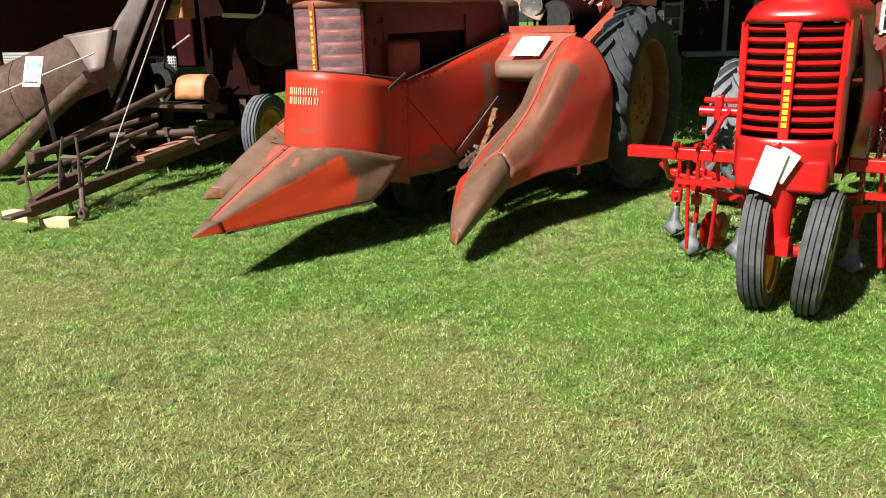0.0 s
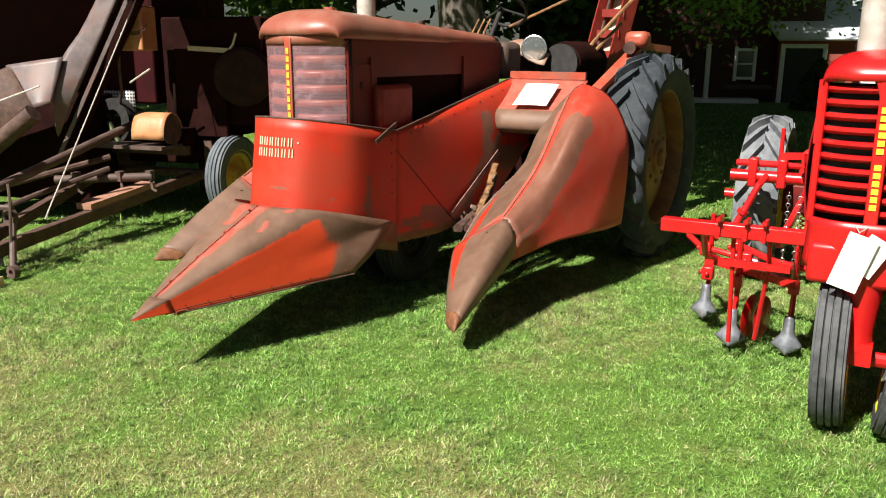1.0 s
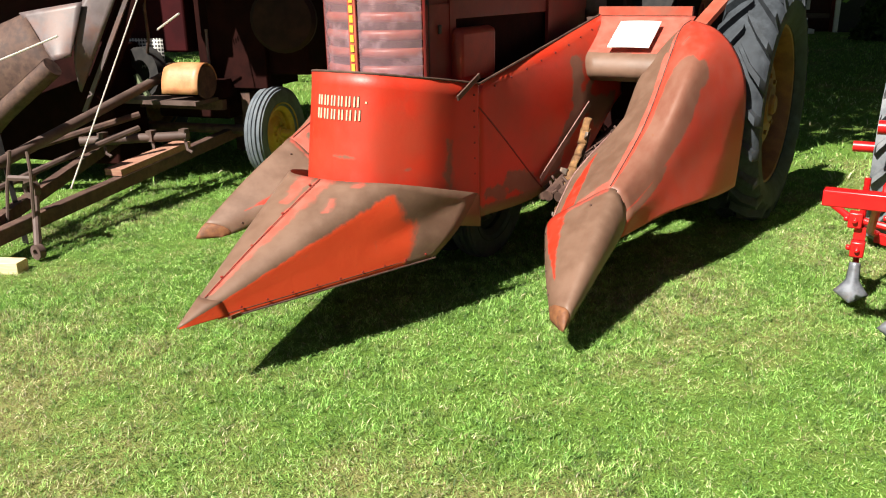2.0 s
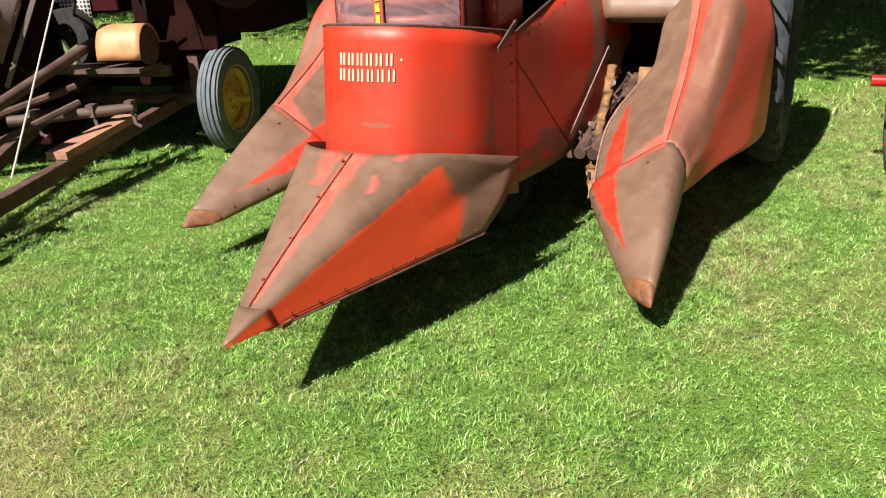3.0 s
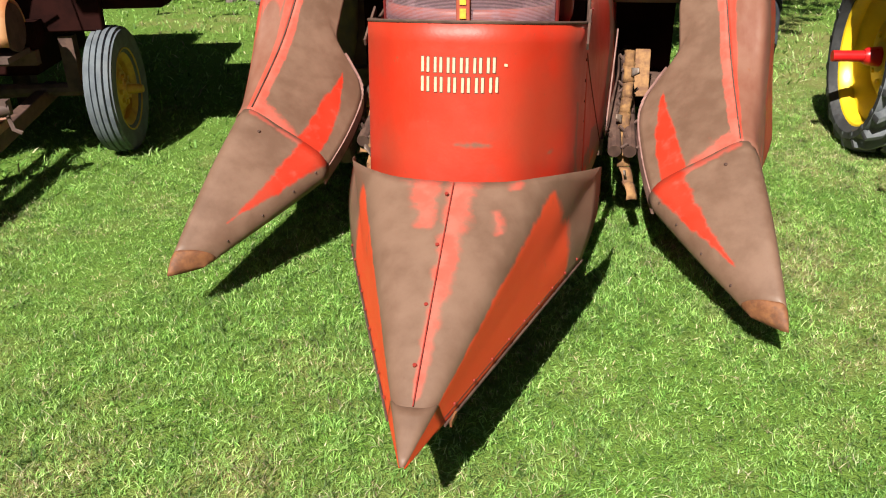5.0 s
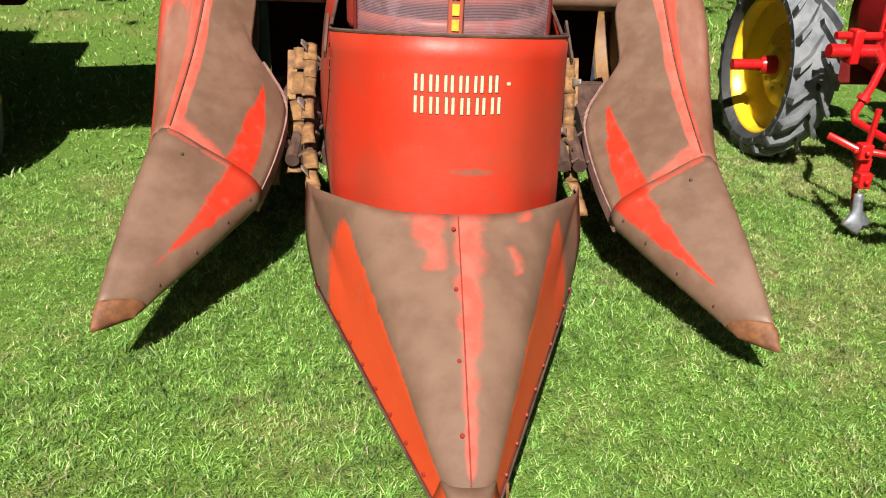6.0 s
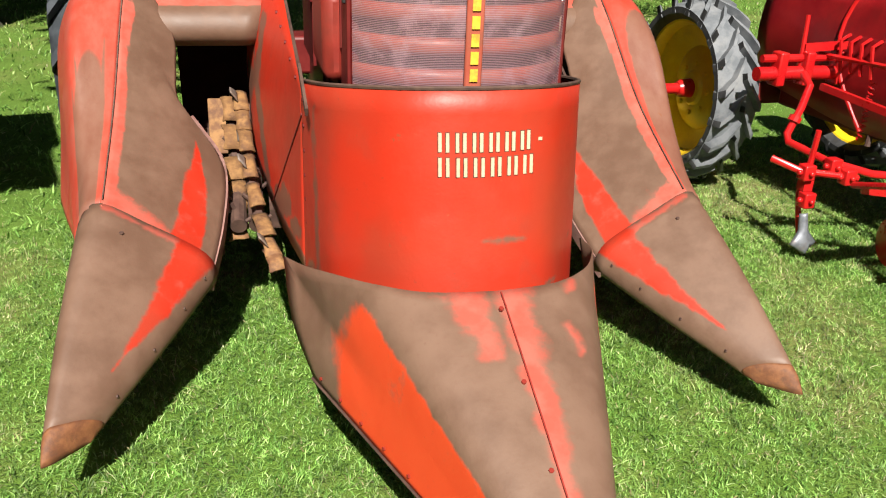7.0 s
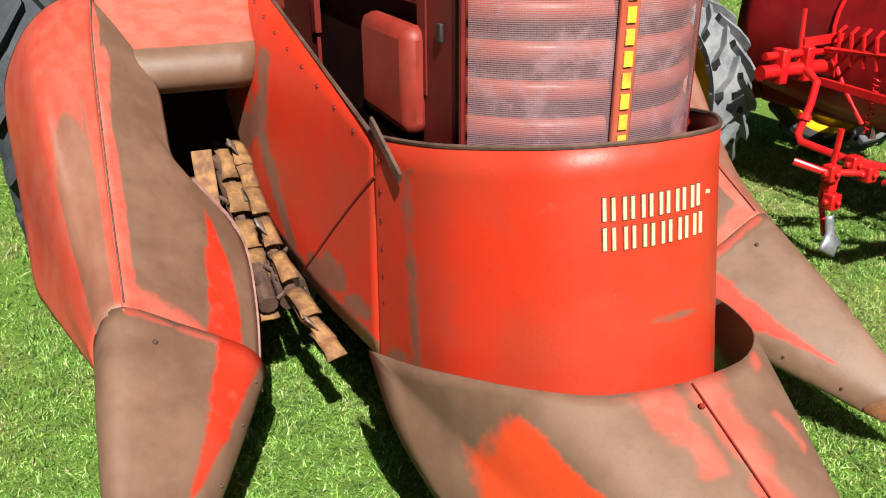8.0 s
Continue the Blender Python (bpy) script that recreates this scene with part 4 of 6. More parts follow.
part("hood", sheet(hood_skin(0.085, 2.0, 0.285, 0.255, 1.545, 1.53, 1.715, 1.60, 0.24), 36, 36), M_HOOD_TOP, old, "sun-faded red hood", solid=0.004, smooth=60)
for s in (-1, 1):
    # Side red is darkened for shade; the inner plate paints the opening's shade.
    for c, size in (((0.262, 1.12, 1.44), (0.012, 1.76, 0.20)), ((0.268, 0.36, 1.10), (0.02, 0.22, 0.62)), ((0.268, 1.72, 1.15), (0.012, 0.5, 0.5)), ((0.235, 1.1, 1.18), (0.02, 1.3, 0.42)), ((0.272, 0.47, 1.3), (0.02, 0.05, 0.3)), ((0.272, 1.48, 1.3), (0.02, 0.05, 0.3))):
        part("hood_side", box(bmesh.new(), (s * c[0], c[1], c[2]), size), M_SHADE_IRON if c[0] < 0.24 else M_RED_DARK, old, "red hood side panel, colour darkened for shade")
for s in (-1, 1):
    bm = bmesh.new()
    box(bm, (s * 0.292, 0.63, 1.175), (0.075, 0.34, 0.25))
    part("battery_box", bm, M_RED_OLD, old, "rounded red side box", bevel=0.03)
    for z in (1.02, 1.3):
        part("hinge", box(bmesh.new(), (s * 0.281, 0.36, z), (0.010, 0.022, 0.04)), M_BLACK, old, bevel=0.003)


def grille_plan(u):
    x = (u * 2 - 1)
    return V(0.278 * x, 0.105 + 0.125 * abs(x) ** 2.6, 0)


def grille():
    bm = sheet(lambda u, v: (grille_plan(u) + V(0, 0.05, 0.9 + 0.66 * v), (u, v)), 24, 2)
    back = part("grille", bm, M_BLACK, old, "faded red slatted radiator grille behind a wire screen", solid=0.01)
    for i in range(8):
        z = 0.955 + i * 0.077

        def slat(u, v, z=z):
            a = v * math.pi
            p = grille_plan(u)
            return p + V(0, 0.024 - 0.018 * math.sin(a), z + 0.021 - 0.021 * math.cos(a)), (u, v)
        part("grille_slat", sheet(slat, 20, 6), M_HOOD, back, solid=0.003)
    part("top_band", sheet(lambda u, v: (grille_plan(u) + V(0, -0.012, 1.515 + 0.06 * v), (u, v)), 24, 2), M_HOOD_TOP, back, solid=0.006)
    part("wire_screen", sheet(lambda u, v: (grille_plan(u) + V(0, -0.008, 0.92 + 0.62 * v), (u, v)), 30, 8), M_SCREEN, back, "fine wire screen over the grille")
    bm = box(bmesh.new(), (0.0, 0.088, 1.26), (0.044, 0.012, 0.58))
    band = part("name_strip", bm, M_HOOD, back, "red center strip with worn yellow decal", bevel=0.004)
    for i in range(12):
        part("letter_block", box(bmesh.new(), (0, 0.0795, 1.02 + i * 0.042), (0.020, 0.003, 0.030)), M_DECAL_OLD, band)
    for s in (-1, 1):
        part("grille_edge", pipe(bmesh.new(), [(s * 0.284, 0.235, 0.92 + k * 0.05) for k in range(13)], 0.007, 6), M_RED_DARK, back)
    part("cap_knob", pipe(bmesh.new(), [(0.02, 0.42, 1.69), (0.02, 0.42, 1.718)], 0.035, 12), M_HOOD, back)


grille()
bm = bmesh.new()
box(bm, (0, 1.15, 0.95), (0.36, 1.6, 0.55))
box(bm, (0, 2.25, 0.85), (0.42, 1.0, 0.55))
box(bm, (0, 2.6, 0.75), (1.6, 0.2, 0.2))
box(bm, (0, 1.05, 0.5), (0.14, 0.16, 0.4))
part("engine_block", bm, M_RED_DARK, old, "old engine and gear case in the darkened red", bevel=0.02)
for s in (-1, 1):
    wheel(old, pose(s * 1.19, 2.62, 0.735), 0.74, 0.33, 0.49, M_RUBBER, M_OCHRE, True, 0.05, 21, out=s, cap=0.06)
    # Front rims are black in place of the shade under the hood.
    wheel(old, pose(s * 0.13, 1.05, 0.33, 0, s * 4, 0), 0.33, 0.14, 0.2, M_RUBBER_DARK, M_BLACK, False, 0.02, out=s)
part("exhaust_pipe", lathe(bmesh.new(), [(0.0, 0.0), (0.055, 0.0), (0.055, 0.7), (0.045, 0.7), (0.045, 0.5)], Matrix.Translation((0.0, 0.78, 1.62)) @ Matrix.Rotation(-math.pi / 2, 4, "Y"), 20), M_STACK, old, "pale silver exhaust stack")
for y, z, r in ((1.35, 1.63, 0.04), (1.72, 1.60, 0.05)):
    part("filler_cap", lathe(bmesh.new(), [(0.0, 0.05), (r, 0.045), (r, 0.0)], Matrix.Translation((0.0, y, z)) @ Matrix.Rotation(-math.pi / 2, 4, "Y"), 18), M_SHEET, old)


def dash_and_steering():
    bm = bmesh.new()
    box(bm, (0.05, 2.15, 1.42), (0.5, 0.28, 0.26))
    dash = part("dash_housing", bm, M_SHEET, old, "tan dash housing", bevel=0.05)
    part("dash_hood", lathe(bmesh.new(), [(0.0, -0.22), (0.15, -0.22), (0.16, -0.16), (0.16, 0.3), (0.14, 0.3), (0.0, 0.28)], Matrix.Translation((0.52, 2.72, 1.40)) @ Matrix.Rotation(radians(90), 4, "Z"), 26), M_SHADE_IRON, dash)
    part("cowl", sheet(lambda u, v: (V(-0.12 + 0.56 * u, 2.36 + 0.22 * v, 1.36 + 0.10 * math.sin(math.pi * (0.15 + 0.75 * u)) + 0.09 * math.sin(math.pi * min(1, v * 0.8)) - 0.02 * math.sin(9 * u)), (u, v)), 20, 8), M_TAN, dash, "dented tan cowl sheet", solid=0.01)
    # Black disc stands in for the shaded hollow of the drum.
    part("drum_mouth_shade", pipe(bmesh.new(), [(0.52, 2.46, 1.40), (0.52, 2.499, 1.40)], 0.14, 24), M_BLACK, dash)
    bm = bmesh.new()
    c, tilt = V(0.02, 2.46, 1.80), Matrix.Rotation(radians(-38), 3, "X")
    pipe(bm, [c + tilt @ V(0.2 * math.cos(a), 0.2 * math.sin(a), 0) for a in np.linspace(0, 2 * math.pi, 33)], 0.013, 8, caps=False)
    for k in range(3):
        a = k * 2 * math.pi / 3 + 0.5
        pipe(bm, [c, c + tilt @ V(0.2 * math.cos(a), 0.2 * math.sin(a), 0)], 0.008, 6)
    pipe(bm, [c, c + tilt @ V(0, 0, -0.42)], 0.018, 8)
    part("steering_wheel", bm, M_BLACK, old, "thin black steering wheel")
    m = Matrix.Translation((0.34, 2.40, 1.505)) @ Matrix.Rotation(radians(-78), 4, "Z")
    lamp = part("headlamp", lathe(bmesh.new(), [(0.0, -0.10), (0.05, -0.09), (0.088, -0.03), (0.098, 0.02), (0.098, 0.03), (0.09, 0.033)], m, 26), M_CHROME, old, "round headlamp with a clear lens")
    part("lens", lathe(bmesh.new(), [(0.0, 0.042), (0.05, 0.039), (0.09, 0.03)], m, 26), M_LENS, lamp)
    part("lamp_post", pipe(bmesh.new(), [(0.34, 2.45, 1.41), (0.34, 2.46, 1.2)], 0.014, 8), M_RUST_DARK, lamp)
    bm = bmesh.new()
    for dx in (0.0, 0.05, 0.1):
        pipe(bm, [(-0.1 + dx, 2.2, 1.5), (-0.14 + dx, 2.3, 1.62), (-0.14 + dx, 2.4, 1.72)], 0.007, 6)
    pipe(bm, [(0.02, 2.6, 1.67), (0.50, 2.62, 1.865)], 0.010, 6)
    pipe(bm, [(0.2, 2.3, 1.2), (0.5, 2.6, 1.25), (0.75, 3.1, 1.7)], 0.014, 6)
    part("levers", bm, M_RUST, old)
    bm = bmesh.new()
    lathe(bm, [(0.0, 0.0), (0.16, 0.01), (0.2, 0.05), (0.21, 0.09)], Matrix.Translation((0.0, 3.15, 1.15)) @ Matrix.Rotation(-math.pi / 2, 4, "Y"), 20)
    part("seat", bm, M_RUST_DARK, old, solid=0.006)


dash_and_steering()


def elevator():
    """The slatted ear elevator that climbs behind the tractor."""
    el = thing("ear_elevator", PICK, "rusty red slatted ear elevator rising behind the tractor seat", "elevator")
    a, b = V(0.52, 2.95, 0.75), V(0.80, 3.55, 3.0)
    d = (b - a).normalized()
    side = V(1, 0, 0)
    up = d.cross(side).normalized()
    for k in (-1, 1):
        bm = bmesh.new()
        p = side * 0.10 * k
        beam(bm, a + p, b + p, 0.012, 0.16)
        part("side_board", bm, M_RED_OLD, el)
    part("floor_board", beam(bmesh.new(), a + up * 0.05, b + up * 0.05, 0.19, 0.012), M_PALE, el, "pale worn trough floor")
    for i in range(14):
        p = a.lerp(b, (i + 0.4) / 14)
        part("slat", beam(bmesh.new(), p - side * 0.093 - up * 0.02, p + side * 0.093 - up * 0.02, 0.055, 0.06), M_RED_OLD, el)
    for k in (-0.075, 0.075):
        part("drive_chain", pipe(bmesh.new(), [a + side * k, b + side * k], 0.012, 6), M_RUST_DARK, el)
    part("brace_rod", pipe(bmesh.new(), [(0.42, 2.7, 1.25), (0.66, 2.9, 1.62), (0.86, 3.2, 1.95)], 0.014, 6), M_RUST, el)
    part("leg", beam(bmesh.new(), (0.55, 3.0, 0.0), (0.55, 3.0, 0.8), 0.08, 0.08), M_RED_DARK, el)
    # red bracket and cap beside the wheel
    bm = bmesh.new()
    beam(bm, (0.86, 2.3, 1.2), (1.0, 2.75, 1.5), 0.10, 0.03)
    beam(bm, (1.02, 2.75, 1.53), (1.12, 3.1, 1.50), 0.08, 0.05)
    part("fender_bracket", bm, M_HOOD, el)
    cap = part("gear_cap", box(bmesh.new(), (1.02, 2.72, 1.57), (0.17, 0.16, 0.12)), M_HOOD, el, "rounded pinkish-red gear cap", bevel=0.04)
    part("shaft_end", pipe(bmesh.new(), [(1.0, 2.60, 1.51), (0.99, 2.66, 1.52)], 0.045, 12), M_RUST_DARK, cap)


elevator()


def price_card():
    card = thing("paper_card", PICK @ pose(0.70, 1.69, 1.206, 27, 0, 4), "white paper card with small pink print on the feed cover", "card")
    part("sheet", sheet(lambda u, v: (V((u - 0.5) * 0.235, (v - 0.5) * 0.27, 0.004 * math.sin(3 * u) + 0.006 * v), (u, v)), 8, 6), M_PAPER, card, solid=0.002)
    for i in range(5):
        part("print_bar", box(bmesh.new(), (-0.04 + 0.022 * i, -0.03, 0.0085), (0.019, 0.026, 0.001)), M_PINK, card)


price_card()


# ---- the bright red tractor with its cultivator ----
NEWP = pose(1.69, 3.76, 0, 0, 0, -28)
fresh = thing("tractor", NEWP, "shiny restored red tractor with a slatted grille and yellow wheels", "tractor")


def fresh_plan(u):
    x = u * 2 - 1
    return V(0.208 * x, -0.06 + 0.075 * abs(x) ** 3.0, 0)


def fresh_grille():
    back = part("grille", sheet(lambda u, v: (fresh_plan(u) + V(0, 0.05, 0.86 + 0.52 * v), (u, v)), 20, 2), M_BLACK, fresh, "glossy red slatted grille", solid=0.01)
    for i in range(10):
        z = 0.888 + i * 0.0505

        def slat(u, v, z=z):
            a = v * math.pi
            return fresh_plan(u) + V(0, 0.026 - 0.026 * math.sin(a) + 0.02 * (1 - v), z + 0.014 - 0.014 * math.cos(a)), (u, v)
        part("grille_slat", sheet(slat, 18, 6), M_RED_NEW, back, solid=0.003)
    strip = part("name_strip", box(bmesh.new(), (0, -0.068, 1.13), (0.048, 0.012, 0.54)), M_RED_NEW, back, "red strip with yellow decal blocks", bevel=0.005)
    part("shield_badge", box(bmesh.new(), (0, -0.066, 1.365), (0.085, 0.012, 0.07), Matrix.Rotation(math.pi, 4, "Y"), 0.55), M_RED_NEW, strip, bevel=0.004)
    for i in range(13):
        if i != 6:
            part("letter_block", box(bmesh.new(), (0, -0.076, 0.935 + i * 0.0295), (0.024, 0.003, 0.021)), M_DECAL, strip)
    for s in (-1, 1):
        part("grille_edge", pipe(bmesh.new(), [(s * 0.212, 0.02, 0.85 + k * 0.045) for k in range(13)], 0.014, 8), M_RED_NEW, back)


fresh_grille()
part("hood", sheet(hood_skin(-0.075, 1.45, 0.222, 0.228, 1.375, 1.38, 1.50, 1.50, 0.20), 36, 30), M_RED_NEW, fresh, "glossy red hood", solid=0.004, smooth=60)
for s in (-1, 1):
    for c, size in (((0.226, 0.72, 1.27), (0.012, 1.42, 0.24)), ((0.217, 0.14, 1.0), (0.02, 0.24, 0.5))):
        part("hood_side", box(bmesh.new(), (s * c[0], c[1], c[2]), size), M_RED_NEW, fresh)


def pan(u, v):
    p = fresh_plan(u)
    return V(p.x * (1.05 - 0.05 * v), p.y - 0.008 + 0.02 * (1 - v), 0.67 + 0.2 * v), (u, v)


part("front_pan", sheet(pan, 20, 6), M_RED_NEW, fresh, "red lower front casting", solid=0.02)
bm = bmesh.new()
box(bm, (0, 0.75, 0.85), (0.30, 1.3, 0.5))
box(bm, (0, 1.75, 0.72), (0.36, 0.9, 0.5))
box(bm, (0, 2.36, 0.555), (1.1, 0.2, 0.2))
part("front_bolster", box(bmesh.new(), (0, 0.12, 0.70), (0.40, 0.36, 0.16)), M_RED_NEW, fresh, "red front bolster casting", bevel=0.02)
# Engine shares the tractor's red; the darker tone replaces shade.
part("engine_block", bm, M_RED_DARK, fresh, "red engine and gear case, darkened for shade", bevel=0.02)
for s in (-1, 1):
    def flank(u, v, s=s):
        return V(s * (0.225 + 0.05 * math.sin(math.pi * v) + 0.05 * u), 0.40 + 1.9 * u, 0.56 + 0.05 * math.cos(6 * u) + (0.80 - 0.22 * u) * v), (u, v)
    part("side_panel", sheet(flank, 20, 8), M_RED_SIDE_SHADE, fresh, "red engine side sheet, darkened for shade", solid=0.006)
    part("panel_edge", pipe(bmesh.new(), [flank(0.55 + 0.12 * math.sin(2.2 * k / 9), k / 9)[0] + V(s * 0.004, 0, 0) for k in range(10)], 0.012, 8), M_RED_NEW, fresh)
bm = bmesh.new()
lathe(bm, [(0.0, 0.0), (0.065, 0.0), (0.06, 0.08), (0.075, 0.22), (0.09, 0.3), (0.0, 0.3)], Matrix.Translation((0, 0.02, 0.36)) @ Matrix.Rotation(-math.pi / 2, 4, "Y"), 18)
box(bm, (0, 0.02, 0.35), (0.13, 0.12, 0.09))
pipe(bm, [(-0.08, 0.06, 0.31), (0.18, 0.06, 0.31)], 0.03, 10)
part("front_pedestal", bm, M_RED_NEW, fresh)
for s in (-1, 1):
    wheel(fresh, pose(0.185 if s > 0 else -0.075, 0.09, 0.312, 0, 5.5 if s > 0 else -2, 0), 0.312, 0.128, 0.202, M_RUBBER_WORN, M_YELLOW, False, 0.02, out=s, cap=0.04)
    wheel(fresh, pose(s * 0.67, 2.38, 0.54), 0.545, 0.26, 0.40, M_RUBBER_GREY, M_YELLOW, True, -0.03, 19, M_RED_NEW, s, wall_mat=M_RUBBER_DARK)
    part("axle_end", pipe(bmesh.new(), [(s * 0.58, 2.38, 0.54), (s * 0.93, 2.38, 0.54)], 0.032, 12), M_RED_NEW, fresh)
part("exhaust_pipe", lathe(bmesh.new(), [(0.0, 0.0), (0.062, 0.0), (0.062, 0.75), (0.05, 0.75)], Matrix.Translation((-0.08, 0.5, 1.48)) @ Matrix.Rotation(-math.pi / 2, 4, "Y"), 22), M_STACK, fresh, "pale silver exhaust stack")
bm = bmesh.new()
for s in (-1, 1):
    for k in range(7):
        box(bm, (s * 0.234, 0.35 + k * 0.06, 1.28), (0.006, 0.02, 0.12))
part("hood_louvres", bm, M_RED_NEW, fresh)
bm = bmesh.new()
lathe(bm, [(0.0, 0.0), (0.15, 0.01), (0.19, 0.05), (0.2, 0.09)], Matrix.Translation((0.0, 2.3, 1.1)) @ Matrix.Rotation(-math.pi / 2, 4, "Y"), 20)
part("seat", bm, M_RED_NEW, fresh, solid=0.006)
bm = bmesh.new()
c, tilt = V(0.0, 1.85, 1.5), Matrix.Rotation(radians(-40), 3, "X")
pipe(bm, [c + tilt @ V(0.2 * math.cos(a), 0.2 * math.sin(a), 0) for a in np.linspace(0, 2 * math.pi, 33)], 0.013, 8, caps=False)
pipe(bm, [c, c + tilt @ V(0, 0, -0.45)], 0.018, 8)
part("steering_wheel", bm, M_BLACK, fresh)



def shovel_gang(cult, x, y, z, sweep=0.0, long=True):
    """One curved shank with its steel shovel; the point at x, y, z."""
    bm = bmesh.new()
    pipe(bm, [(x, y + 0.02, 0.62), (x, y + 0.03, 0.42), (x, y + 0.06, 0.30), (x, y + 0.02, 0.17), (x, y - 0.0, 0.12)], 0.014, 8)
    box(bm, (x, y + 0.03, 0.36), (0.05, 0.05, 0.06))
    sh = part("shank", bm, M_RED_NEW, cult)

    def fn(u, v):
        w = 0.022 + 0.012 * v if v < 0.45 else (0.028 + 0.045 * (v - 0.45) / 0.3 if v < 0.75 else 0.073 * (1 - v) / 0.25 + 0.003)
        return V(x + (u - 0.5) * 2 * w, y + 0.0 - 0.05 * v - 0.02 * (1 - (2 * u - 1) ** 2), 0.215 - 0.185 * v + 0.012 * math.cos(2 * u - 1)), (u, v)
    part("shovel", sheet(fn, 8, 12), M_STEEL, sh, "bright worn steel shovel", solid=0.006)


def cultivator():
    cult = thing("cultivator", NEWP, "bright red front-mounted cultivator with steel shovels", "cultivator")
    for s in (-1, 1):
        bm = beam(bmesh.new(), (s * 0.25, 0.47, 0.682), (s * 0.892, 0.47, 0.682), 0.065, 0.065)
        bar = part("tool_bar", bm, M_RED_NEW, cult, bevel=0.006)
        for x in (0.42, 0.5, 0.62):
            bm = bmesh.new()
            box(bm, (s * x, 0.47, 0.70), (0.014, 0.085, 0.088))
            bolt(bm, (s * x, 0.42, 0.74), (0, -1, 0), 0.012, 0.02)
            bolt(bm, (s * x, 0.42, 0.66), (0, -1, 0), 0.012, 0.02)
            part("clamp", bm, M_RED_NEW, bar)
        part("lift_beam", beam(bmesh.new(), (s * 0.36, 0.47, 0.64), (s * 0.36, 1.66, 0.70), 0.028, 0.035), M_RED_NEW, cult)
        part("lift_rod", pipe(bmesh.new(), [(s * 0.52, 1.66, 0.72), (s * 0.52, 1.68, 1.06)], 0.012, 8), M_RED_NEW, cult)
        part("lift_arm", beam(bmesh.new(), (s * 0.52, 1.66, 0.90), (s * 0.30, 1.62, 0.92), 0.03, 0.04), M_RED_NEW, cult)
        bm = bmesh.new()
        beam(bm, (s * 0.62, 0.5, 0.52), (s * 0.30, 0.5, 0.52), 0.04, 0.03)
        beam(bm, (s * 0.70, 0.9, 0.42), (s * 0.28, 0.62, 0.42), 0.03, 0.04)
        pipe(bm, [(s * 0.56, 0.5, 0.66), (s * 0.545, 0.52, 0.12)], 0.011, 8)
        pipe(bm, [(s * 0.40, 0.5, 0.64), (s * 0.40, 0.55, 0.5), (s * 0.44, 0.62, 0.12)], 0.011, 8)
        pipe(bm, [(s * 0.70, 0.5, 0.66), (s * 0.72, 0.7, 0.5), (s * 0.70, 0.95, 0.42)], 0.016, 8)
        part("gang_frame", bm, M_RED_NEW, cult)
        for x, z1 in ((0.36, 0.42), (0.31, 0.45)):
            bm = bmesh.new()
            for k in range(22):
                z = 0.84 - k * 0.019
                if z > z1:
                    lathe(bm, [(0.008, -0.002), (0.011, 0.0), (0.008, 0.002)], pose(s * x, 0.7, z, 0, 0, 90 * (k % 2)), 8, True)
            part("lift_chain", bm, M_CHROME, cult, "bare steel lift chain")
        for x in (0.50, 0.44):
            bm = bmesh.new()
            lathe(bm, [(0.0, -0.004), (0.11, -0.003), (0.115, 0.0), (0.11, 0.003), (0.0, 0.004)], pose(s * x, 0.86, 0.16, 0, 0, 14 * s), 26)
            part("plant_shield", bm, M_RED_NEW, cult)
        shovel_gang(cult, s * 0.775, 1.13, 0.05)
        shovel_gang(cult, s * 0.565, 0.74, 0.05)
        shovel_gang(cult, s * 0.30, 0.76, 0.05)
        # rear cross bar and the outer gang that hangs from it
        part("cross_bar", pipe(bmesh.new(), [(s * 0.02, 1.65, 0.775), (s * 0.785, 1.65, 0.775)], 0.036, 12), M_RED_NEW, cult)
        part("rock_shaft", pipe(bmesh.new(), [(s * 0.02, 1.66, 0.850), (s * 0.76, 1.66, 0.850)], 0.020, 10), M_RED_NEW, cult)
        for x in (0.30, 0.50, 0.66):
            part("bar_clamp", box(bmesh.new(), (s * x, 1.65, 0.80), (0.05, 0.08, 0.17)), M_RED_NEW, cult, bevel=0.008)
        part("drop_arm", pipe(bmesh.new(), [(s * 0.575, 1.56, 0.79), (s * 0.60, 1.47, 0.75), (s * 0.64, 1.45, 0.65), (s * 0.70, 1.44, 0.52), (s * 0.70, 1.42, 0.485), (s * 0.64, 1.20, 0.45), (s * 0.44, 1.12, 0.40), (s * 0.15, 1.05, 0.38)], 0.019, 10), M_RED_NEW, cult)
        part("arm_collar", pipe(bmesh.new(), [(s * 0.662, 1.447, 0.605), (s * 0.674, 1.445, 0.58)], 0.032, 10), M_RED_NEW, cult)
        part("gang_rod", pipe(bmesh.new(), [(s * 0.92, 1.25, 0.465), (s * 0.83, 1.15, 0.43), (s * 0.52, 1.12, 0.385)], 0.017, 10), M_RED_NEW, cult)
        for p in ((0.80, 1.14, 0.425), (0.64, 1.16, 0.44), (0.58, 1.12, 0.395), (0.775, 1.13, 0.29)):
            bm = box(bmesh.new(), (s * p[0], p[1], p[2]), (0.06, 0.06, 0.075))
            bolt(bm, (s * (p[0] + 0.03), p[1], p[2]), (s, 0, 0), 0.016, 0.02)
            bolt(bm, (s * p[0], p[1] - 0.03, p[2]), (0, -1, 0), 0.014, 0.018)
            part("gang_clamp", bm, M_RED_NEW, cult, bevel=0.01)
        part("brace_rod", pipe(bmesh.new(), [(s * 0.21, 1.4, 0.80), (s * 0.22, 1.4, 0.59), (s * 0.25, 1.38, 0.45)], 0.016, 8), M_RUST_DARK, cult)
